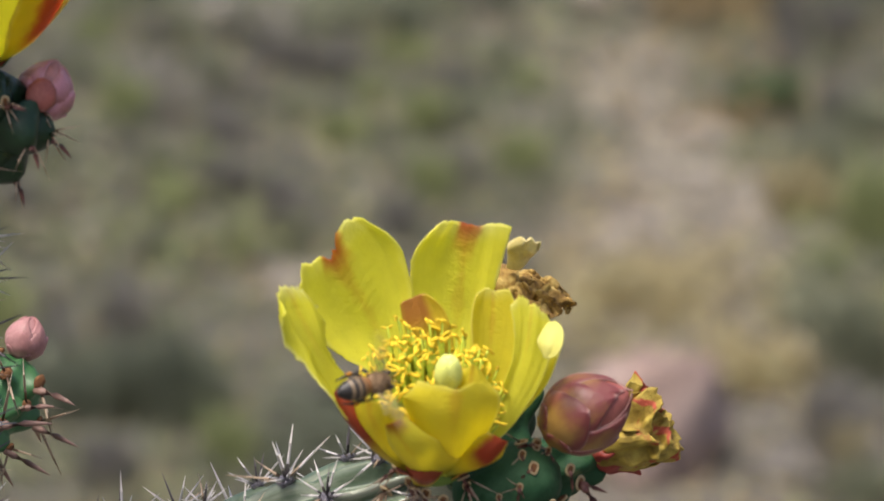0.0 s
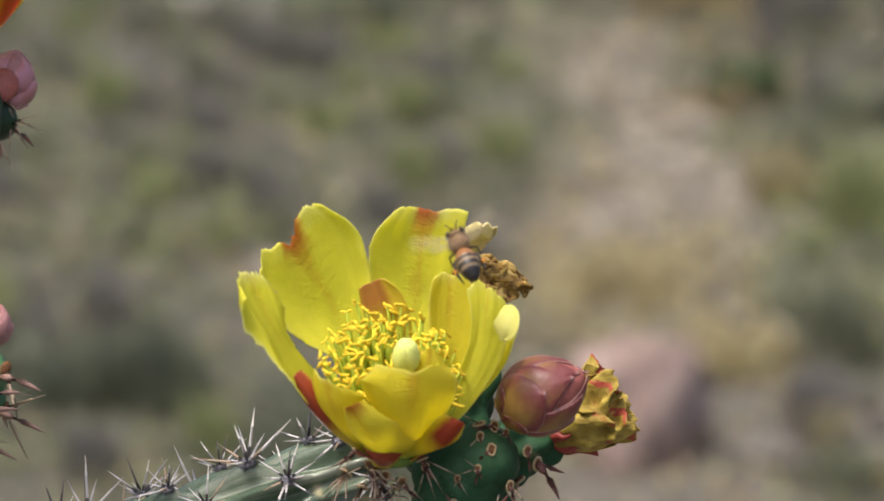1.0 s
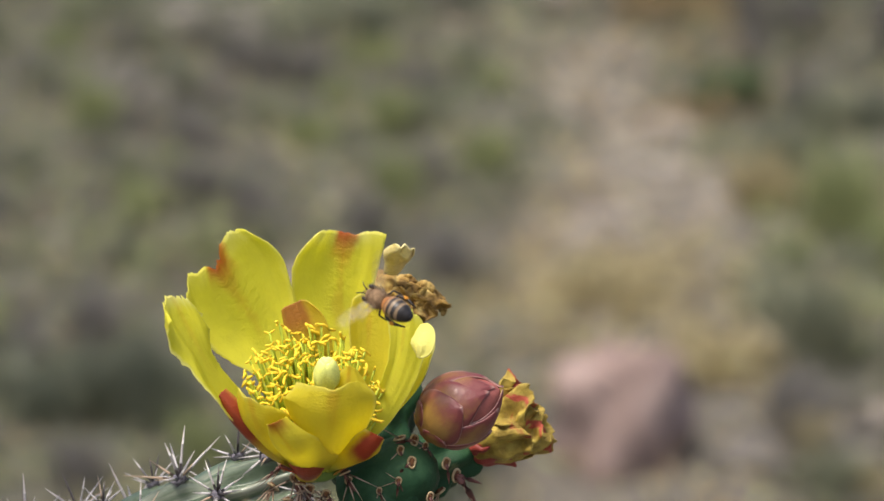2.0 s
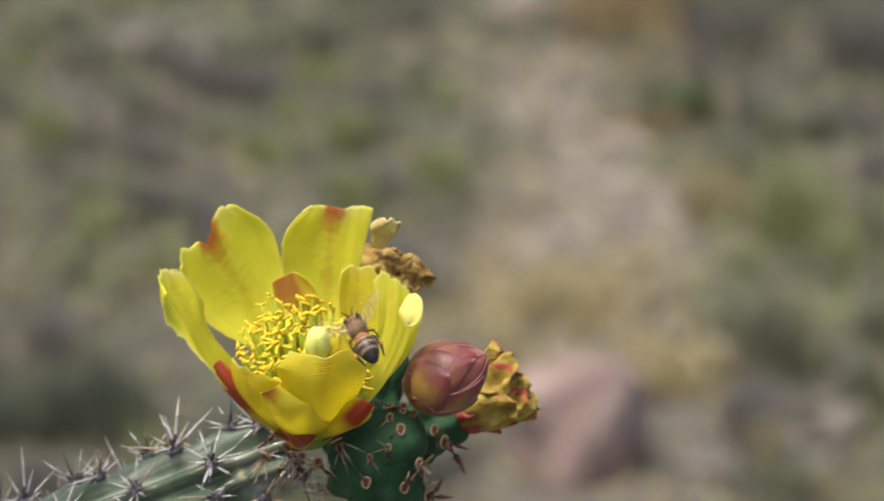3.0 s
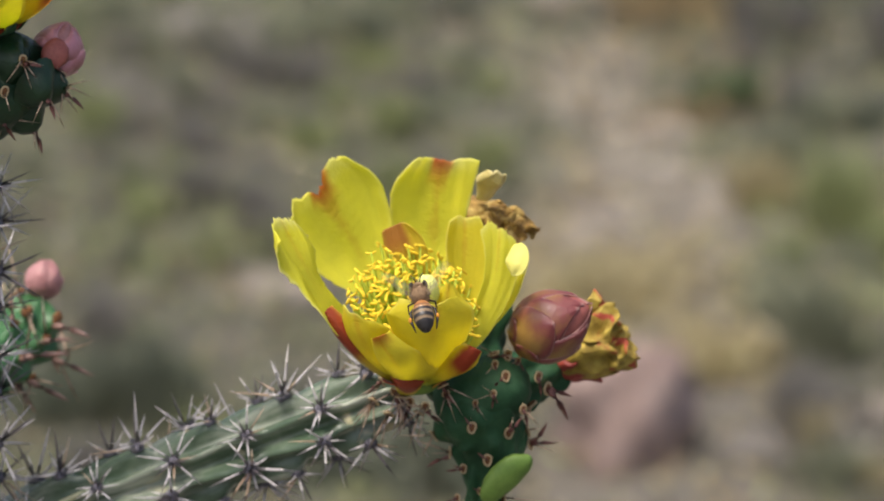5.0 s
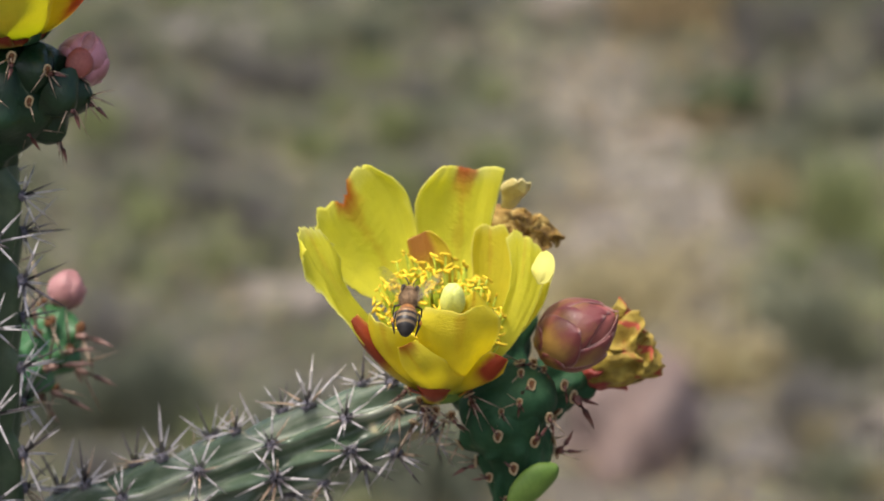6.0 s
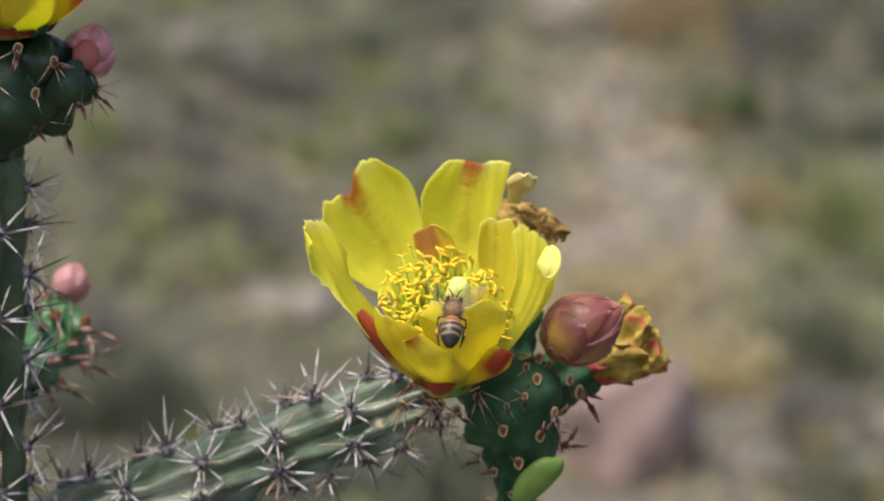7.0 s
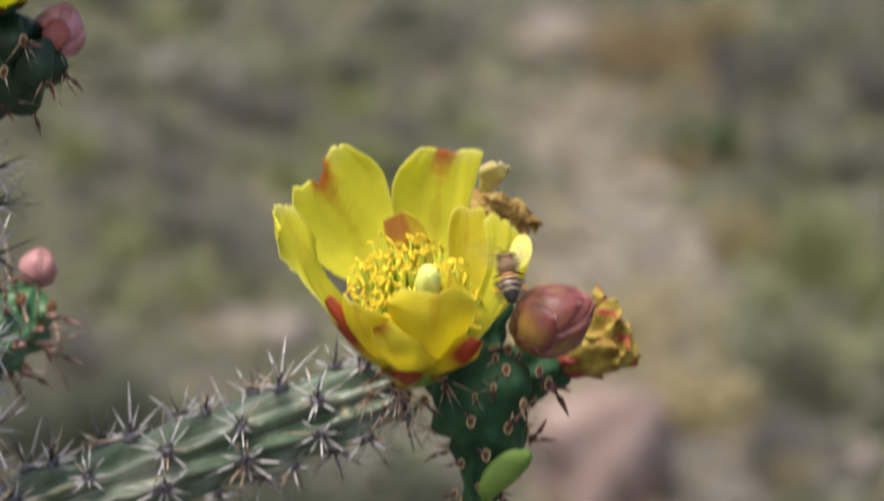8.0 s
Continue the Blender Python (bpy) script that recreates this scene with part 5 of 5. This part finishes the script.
def bud(name, place, way, long, wide, material, heart, label, turn, seed):
    """A closed bud: a firm core wrapped in three whorls of leaf-shaped pointed scales."""
    rng = random.Random(seed)
    lay = Vector(way).normalized().to_track_quat("Z", "Y").to_matrix().to_4x4() @ Matrix.Rotation(radians(turn), 4, "Z")
    ob = thing(name, Matrix.Translation(at(*place)) @ lay, label, "flower bud", "buds of the cactus")
    r = wide / 2

    def girth(h):
        h = min(max(h, 0.0), 1.0)
        return r * math.sin(math.pi * (0.10 + 0.90 * h ** 0.92)) ** 0.62 * (1 - 0.12 * step(0.7, 1.0, h))
    rings = [k / 16 for k in range(17)]
    part("core", mesh("core", *tube([(0, 0, long * h) for h in rings], [max(girth(h) * 0.95, 0.1) for h in rings], 22), heart), ob)
    first = True
    for count, lo, hi, spread, grow, shift in ((3, 0.10, 1.02, 1.40, 0.98, 0.0), (4, 0.02, 0.93, 1.10, 1.02, 0.5), (3, -0.02, 0.66, 1.10, 1.06, 0.15), (5, -0.03, 0.22, 0.62, 1.10, 0.6)):
        for k in range(count):
            a0 = 2 * math.pi * (k + shift + rng.uniform(-0.08, 0.08)) / count
            top = hi + rng.uniform(-0.05, 0.03)

            def scale_place(u, v, a0=a0, lo=lo, top=top, spread=spread, grow=grow, k=k):
                h = lo + (top - lo) * u
                w = spread * (1 - u ** 2.4) ** 0.75 * (0.75 + 0.25 * step(0, 0.4, u))
                rr = girth(h) * grow + 0.20 * step(0.75, 1.0, u) + 0.25 * (1 - v * v) + 0.25 * noise.noise(Vector((u * 3, v * 2, k + grow * 9)))
                ang = a0 + v * w
                return Vector((rr * math.cos(ang), rr * math.sin(ang), long * h))
            v, f, uv = sheet(16, 12, scale_place)
            sc = part("scale", mesh("scale", v, f, material, uv), ob, None, "overlapping pointed scale" if first else "")
            first = False
            solid = sc.modifiers.new("thickness", "SOLIDIFY")
            solid.thickness, solid.offset = 0.3 * MM, 0
    return ob


def crumpled(name, place, way, label, petals, seed, folds, core=None):
    turn = Vector(way).normalized().to_track_quat("Z", "Y").to_matrix().to_4x4()
    ob = thing(name, Matrix.Translation(at(*place)) @ turn, label, "withered flower", "withered flowers")
    for k, (a, mat, long, wide, lean, cup, crumple) in enumerate(petals):
        petal("petal", ob, a, mat, long=long, wide=wide, foot_lean=lean[0], tip_lean=lean[1], cup=cup, ruffle=1.8, crumple=crumple, folds=folds, seed=seed + k * 1.37, tip=0.3, pleat=0.8, fringe=0.03, thick=0.35, nu=48, nv=44)
    part("foot", mesh("foot", *egg(4.6, 4.6, 4.0, 8, 14, 0.15, 2, seed), core or WILT_RED), ob)
    return ob


def build_blooms():
    main_flower()
    second_flower()
    bud("flower_bud", (24.3, -4.9, 11.7), (0.82, -0.25, 0.50), 19.2, 15.5, BUD_PINK, BUD_HEART, "closed reddish-pink bud of overlapping pointed scales", 25, 2)
    mauve = bud("flower_bud", (-83.4, 3, 74.0), (0.36, -0.10, 0.92), 12.2, 11.4, BUD_MAUVE, BUD_SALMON, "small closed mauve-pink bud beside a fruit", 10, 3)
    front = part("scale", mesh("scale", *egg(3.1, 1.3, 3.5, 10, 14, 0.1, 1.5, 2), BUD_HEART), mauve, None, "darker round outer scale")
    front.matrix_basis = mauve.matrix_basis.inverted() @ Matrix.Translation(at(-81.6, -4.0, 79.6)) @ Euler((radians(-14), radians(20), 0)).to_matrix().to_4x4()
    bud("flower_bud", (-93.5, 66, 2.5), (0.30, 0.1, 0.94), 9.4, 8.4, BUD_SALMON, BUD_SALMON, "small salmon-pink bud on a short joint", 0, 4)
    crumpled("withered_flower", (32.0, 15, 0.3), (0.89, 0.05, 0.40), "wilted crumpled olive-yellow flower with a red foot",
             [(k * 60 + 10, WILT, 18.0 + 1.5 * (k % 3), 11.4, (30, 6 + 9 * (k % 2)), 8, 1.8) for k in range(6)] + [(k * 90, WILT, 19, 10, (24, 2), 6, 2.2) for k in range(4)]
             + [(k * 72 + 20, WILT_RED, 9 + 1.5 * (k % 2), 9, (38, 14), 7, 1.2) for k in range(5)], 3.0, 0.085)
    dried = crumpled("withered_flower", (14.0, 22, 34.8), (0.82, -0.05, -0.56), "dried brown crumpled flower with a papery tip",
                     [(k * 51, DRY, 12.0 + 1.2 * (k % 3), 6.5, (26, 8 * (k % 2)), 3, 1.9) for k in range(7)] + [(k * 70 + 20, DRY, 10.5, 6, (34, 2), 2.5, 2.0) for k in range(5)], 11.0, 0.34, DRY)
    flag = petal("petal", dried, 0, PAPER, "pale papery petal", long=12.5, wide=(3.7, 3.3), foot_lean=4, tip_lean=10, cup=4, ruffle=1.2, crumple=0.9, folds=0.2, seed=31, tip=0.3, fringe=0.08, foot=0.0, narrow=0.5)
    flag.matrix_basis = dried.matrix_basis.inverted() @ Matrix.Translation(at(16.0, 19, 39.0)) @ Euler((radians(-12), radians(38), radians(-80))).to_matrix().to_4x4()


build_blooms()


# ---------------------------------------------------------------- the bee
def bee_material():
    m, n, l, b = shader("bee_abdomen")
    sep = n.new("ShaderNodeSeparateXYZ")
    tc = n.new("ShaderNodeTexCoord")
    l.new(tc.outputs["Generated"], sep.inputs[0])
    wob = calc(n, l, "ADD", sep.outputs[1], calc(n, l, "MULTIPLY", calc(n, l, "SUBTRACT", noise_node(n, l, tc.outputs["Object"], 1500, 2), 0.5), 0.05))
    black, hair, orange = (0.014, 0.011, 0.010), (0.21, 0.145, 0.082), (0.32, 0.135, 0.042)
    col = ramp_node(n, l, wob, [(0.0, black), (0.25, black), (0.28, hair), (0.32, hair), (0.36, black), (0.44, black), (0.47, hair), (0.52, hair), (0.56, black), (0.63, (0.03, 0.016, 0.010)),
                                (0.66, (0.30, 0.155, 0.06)), (0.71, (0.30, 0.155, 0.06)), (0.75, (0.10, 0.045, 0.02)), (0.80, orange), (1.0, orange)])
    l.new(col, b.inputs["Base Color"])
    b.inputs["Roughness"].default_value = 0.45
    return m


def wing_material():
    m, n, l, b = shader("bee_wing")
    tr, mix = n.new("ShaderNodeBsdfTransparent"), n.new("ShaderNodeMixShader")
    b.inputs["Base Color"].default_value = (0.35, 0.29, 0.2, 1)
    b.inputs["Roughness"].default_value = 0.25
    vein = noise_node(n, l, n.new("ShaderNodeTexCoord").outputs["Object"], 900, 2)
    l.new(fade(n, l, vein, 0.15, 1.6), mix.inputs[0])
    l.new(tr.outputs[0], mix.inputs[1])
    l.new(b.outputs[0], mix.inputs[2])
    l.new(mix.outputs[0], n["Material Output"].inputs[0])
    return m


def build_bee():
    """A honeybee 13 mm long: x to its right, y forwards, z up its back."""
    rng = random.Random(4)
    fuzz = surface("bee_fuzz", [(0.17, 0.105, 0.055), (0.32, 0.21, 0.12)], 1500, 0.9, 0.6, 0.0002)
    pollen = surface("orange_pollen", [(0.50, 0.20, 0.02), (0.66, 0.30, 0.03)], 900, 0.8, 0.6, 0.0003)
    dark = surface("bee_shell", [(0.014, 0.011, 0.010), (0.04, 0.028, 0.02)], 900, 0.4, 0.2, 0.0001)
    wing = wing_material()
    bee = thing("honeybee", pose(0, 0, 1.2), "striped brown honeybee hovering with beating wings at the flower", "bee")
    # abdomen in ringed segments
    verts, faces, sides = [], [], 20
    rows = []
    for k in range(49):
        t = k / 48
        y = -7.6 + 7.6 * t
        r = 2.55 * math.sin(math.pi * min(max(0.06 + 0.86 * t, 0.0), 1)) ** 0.62 * (0.93 + 0.07 * t)
        r *= 1 - 0.045 * ((t * 6) % 1)
        if k == 0:
            r = 0.15
        rows.append((y, r))
    for y, r in rows:
        for s in range(sides):
            a = 2 * math.pi * s / sides
            verts.append((r * math.cos(a), y, r * 0.92 * math.sin(a) - 0.10 * (y + 2) ** 2 * 0.25))
    for i in range(len(rows) - 1):
        for s in range(sides):
            q = (s + 1) % sides
            faces.append((i * sides + s, i * sides + q, (i + 1) * sides + q, (i + 1) * sides + s))
    faces += [tuple(range(sides)), tuple(range((len(rows) - 1) * sides, len(rows) * sides))[::-1]]
    part("abdomen", mesh("abdomen", verts, faces, bee_material()), bee, None, "banded brown and black abdomen")
    thorax = part("thorax", mesh("thorax", *moved(egg(2.15, 2.2, 2.05, 10, 16, 0.06, 2), Matrix.Translation((0, 1.6, 0.3))), fuzz), bee, None, "fuzzy brown thorax")
    head = part("head", mesh("head", *moved(egg(1.75, 1.15, 1.5, 10, 16), Matrix.Translation((0, 4.2, -0.3))), fuzz), bee)
    for s in (-1, 1):
        part("eye", mesh("eye", *moved(egg(0.6, 0.85, 1.2, 8, 10), Matrix.Translation((s * 1.5, 4.5, 0.1))), dark), head)
        part("antenna", mesh("antenna", *tube([(s * 0.4, 5.4, 0.2), (s * 0.9, 6.4, 0.8), (s * 1.4, 7.6, 0.2)], [0.14, 0.13, 0.12], 6), dark), head)
    tufts = []
    for k in range(900):
        v = Vector([rng.gauss(0, 1) for _ in range(3)]).normalized()
        c, r = (Vector((0, 1.6, 0.3)), Vector((2.1, 2.15, 2.0))) if k < 640 else (Vector((0, 4.4, -0.1)), Vector((1.8, 1.15, 1.55)))
        p = c + Vector((v.x * r.x, v.y * r.y, v.z * r.z))
        q = p + (v + Vector([rng.gauss(0, 0.35) for _ in range(3)])) * rng.uniform(0.35, 0.85)
        s = v.orthogonal().normalized() * 0.055
        tufts.append(([tuple(p - s), tuple(p + s), tuple(q)], [(0, 1, 2)]))
    fur = part("fur", mesh("fur", *join(*tufts), fuzz), thorax)
    fur["kind"] = "stuff"
    for s in (-1, 1):
        part("leg", mesh("leg", *tube([(s * 1.0, 2.8, -1.4), (s * 2.2, 3.6, -2.4), (s * 2.0, 4.6, -3.6)], [0.28, 0.24, 0.12], 6), dark), bee)
        part("leg", mesh("leg", *tube([(s * 1.2, 1.4, -1.5), (s * 3.0, 1.2, -2.3), (s * 3.2, -0.4, -3.4)], [0.30, 0.26, 0.12], 6), dark), bee)
        hind = part("leg", mesh("leg", *tube([(s * 1.1, 0.2, -1.5), (s * 2.7, -1.0, -2.0), (s * 2.9, -3.6, -2.2), (s * 2.3, -6.2, -2.6)], [0.32, 0.34, 0.36, 0.12], 6), dark), bee)
        part("pollen_basket", mesh("pollen_basket", *moved(egg(0.40, 0.75, 0.40, 8, 12, 0.2, 2, s), Matrix.Translation((s * 3.1, -3.0, -2.0))), pollen), hind, None, "lump of orange pollen")
    wings = []
    for s in (-1, 1):
        for name, long, wide, root, sweep in (("fore_wing", 9.2, 3.1, (1.5, 2.3, 1.4), 8), ("hind_wing", 6.6, 2.1, (1.5, 0.9, 1.3), -22)):
            def place(u, v, long=long, wide=wide, s=s):
                w = wide / 2 * (0.25 + 0.75 * math.sin(math.pi * min(u * 0.72 + 0.14, 1)))
                return Vector((s * long * u * (1 - 0.08 * v * v), v * w - 0.25 * wide * u, 0.25 * math.sin(3 * u) * 0.4 + 0.05 * math.sin(v * 5)))
            v, f, _ = sheet(10, 6, place)
            ob = part(name, mesh(name, v, f, wing), bee, None, "clear wing")
            solid = ob.modifiers.new("thickness", "SOLIDIFY")
            solid.thickness = 0.03 * MM
            wings.append((ob, s, Vector((s * root[0], root[1], root[2])) * MM, sweep))
    return bee, wings


BEE, WINGS = build_bee()


def bee_pose(x, y, z, turn, lean=38):
    """Hovering at a place (mm) with its back to the viewer; turn: degrees clockwise from head-up; lean: how far the head points away."""
    right, up, back = Vector((1, 0, 0)), Vector((0, 0.2588, 0.9659)), Vector((0, -0.9659, 0.2588))
    d = right * math.sin(radians(turn)) + up * math.cos(radians(turn))
    ahead = d * math.cos(radians(lean)) - back * math.sin(radians(lean))
    top = back * math.cos(radians(lean)) + d * math.sin(radians(lean))
    m = Matrix((ahead.cross(top), ahead, top)).transposed().to_4x4()
    return Matrix.Translation(at(x, y, z)) @ m @ Matrix.Translation((0, 0.0010, 0))


def motions():
    walk(BEE, [
        (0.0, bee_pose(-13.3, -36.0, 29.5, 75)),
        (0.1, bee_pose(-14.7, -35.3, 30.0, 69)),
        (0.2, bee_pose(-14.1, -34.7, 32.2, 32)),
        (0.3, bee_pose(-14.1, -34.0, 35.0, 16)),
        (0.4, bee_pose(-8.5, -27.0, 46.0, 7)),
        (0.5, bee_pose(-9.0, -20.0, 47.4, 15)),
        (0.6, bee_pose(-4.1, -18.7, 50.7, 0)),
        (0.7, bee_pose(-5.0, -17.3, 49.5, -3)),
        (0.8, bee_pose(6.9, -16.0, 48.2, -30)),
        (0.9, bee_pose(18.4, -20.0, 48.4, -38)),
        (1.0, bee_pose(14.3, -24.0, 51.1, -24)),
        (1.1, bee_pose(16.6, -24.9, 49.5, -56)),
        (1.2, bee_pose(17.8, -25.7, 50.2, -52)),
        (1.3, bee_pose(16.4, -26.6, 52.1, -52)),
        (1.4, bee_pose(16.9, -27.4, 50.2, -62)),
        (1.5, bee_pose(15.1, -28.3, 50.6, -63)),
        (1.6, bee_pose(16.8, -29.1, 48.7, -61)),
        (1.7, bee_pose(16.6, -30.0, 48.4, -61)),
        (2.8, bee_pose(13.0, -40.0, 38.4, -38)),
        (2.9, bee_pose(11.9, -40.4, 36.9, -31)),
        (3.0, bee_pose(12.9, -40.8, 35.1, -29)),
        (3.1, bee_pose(12.1, -41.3, 33.8, -30)),
        (3.2, bee_pose(11.8, -41.7, 33.3, -29)),
        (3.3, bee_pose(12.1, -42.1, 31.4, -32)),
        (3.4, bee_pose(10.0, -42.5, 31.0, -25)),
        (3.5, bee_pose(11.6, -42.9, 31.3, -27)),
        (3.6, bee_pose(9.8, -43.4, 30.5, -16)),
        (3.7, bee_pose(8.1, -43.8, 31.7, -18)),
        (3.8, bee_pose(7.0, -44.2, 33.4, -22)),
        (3.9, bee_pose(5.7, -44.6, 32.5, -22)),
        (4.0, bee_pose(5.2, -45.1, 33.0, -17)),
        (4.1, bee_pose(5.9, -45.5, 33.1, -20)),
        (4.2, bee_pose(6.1, -45.9, 34.6, -27)),
        (4.3, bee_pose(6.9, -46.3, 35.4, -17)),
        (4.4, bee_pose(7.4, -46.7, 33.6, -22)),
        (4.5, bee_pose(7.3, -47.2, 34.6, -9)),
        (4.6, bee_pose(7.0, -47.6, 33.2, -14)),
        (4.7, bee_pose(6.1, -48.0, 32.8, -16)),
        (5.8, bee_pose(-7.1, -50.0, 32.9, 15)),
        (5.9, bee_pose(-6.6, -50.1, 33.3, 12)),
        (6.0, bee_pose(-7.0, -50.3, 34.3, 7)),
        (6.1, bee_pose(-8.2, -50.4, 35.6, -2)),
        (6.2, bee_pose(-8.8, -50.5, 32.2, 0)),
        (6.3, bee_pose(-8.9, -50.7, 32.6, 7)),
        (6.4, bee_pose(-8.4, -50.8, 32.9, 10)),
        (6.5, bee_pose(-6.7, -50.9, 32.3, 8)),
        (6.6, bee_pose(-3.0, -51.1, 33.6, 12)),
        (6.7, bee_pose(-2.4, -51.2, 34.0, 14)),
        (6.8, bee_pose(-0.5, -51.3, 33.2, 18)),
        (6.9, bee_pose(-0.4, -51.5, 32.3, 20)),
        (7.0, bee_pose(1.4, -51.6, 30.5, 6)),
        (7.1, bee_pose(4.4, -51.7, 30.0, 5)),
        (7.2, bee_pose(5.6, -51.9, 30.7, 0)),
        (7.3, bee_pose(7.3, -52.0, 30.7, -5)),
        (7.4, bee_pose(5.6, -50.7, 29.9, -10)),
        (7.5, bee_pose(6.7, -49.3, 28.7, -14)),
        (7.6, bee_pose(11.2, -48.0, 29.1, -29)),
        (7.7, bee_pose(10.0, -46.5, 31.1, -22)),
        (7.8, bee_pose(10.9, -45.0, 33.2, -24)),
        (7.9, bee_pose(13.6, -43.5, 31.0, -16)),
        (8.0, bee_pose(20.5, -42.0, 35.1, -9)),
    ])
    for ob, s, root, sweep in WINGS:
        rows = []
        for k in range(241):
            beat = 44 * math.sin(k * 2.1 + (0.35 if sweep < 0 else 0.0))
            rows.append((k / 30, Matrix.Translation(root) @ Euler((0, radians(-s * (18 + beat)), radians(s * (sweep + 0.25 * beat)))).to_matrix().to_4x4()))
        walk(ob, rows)


motions()
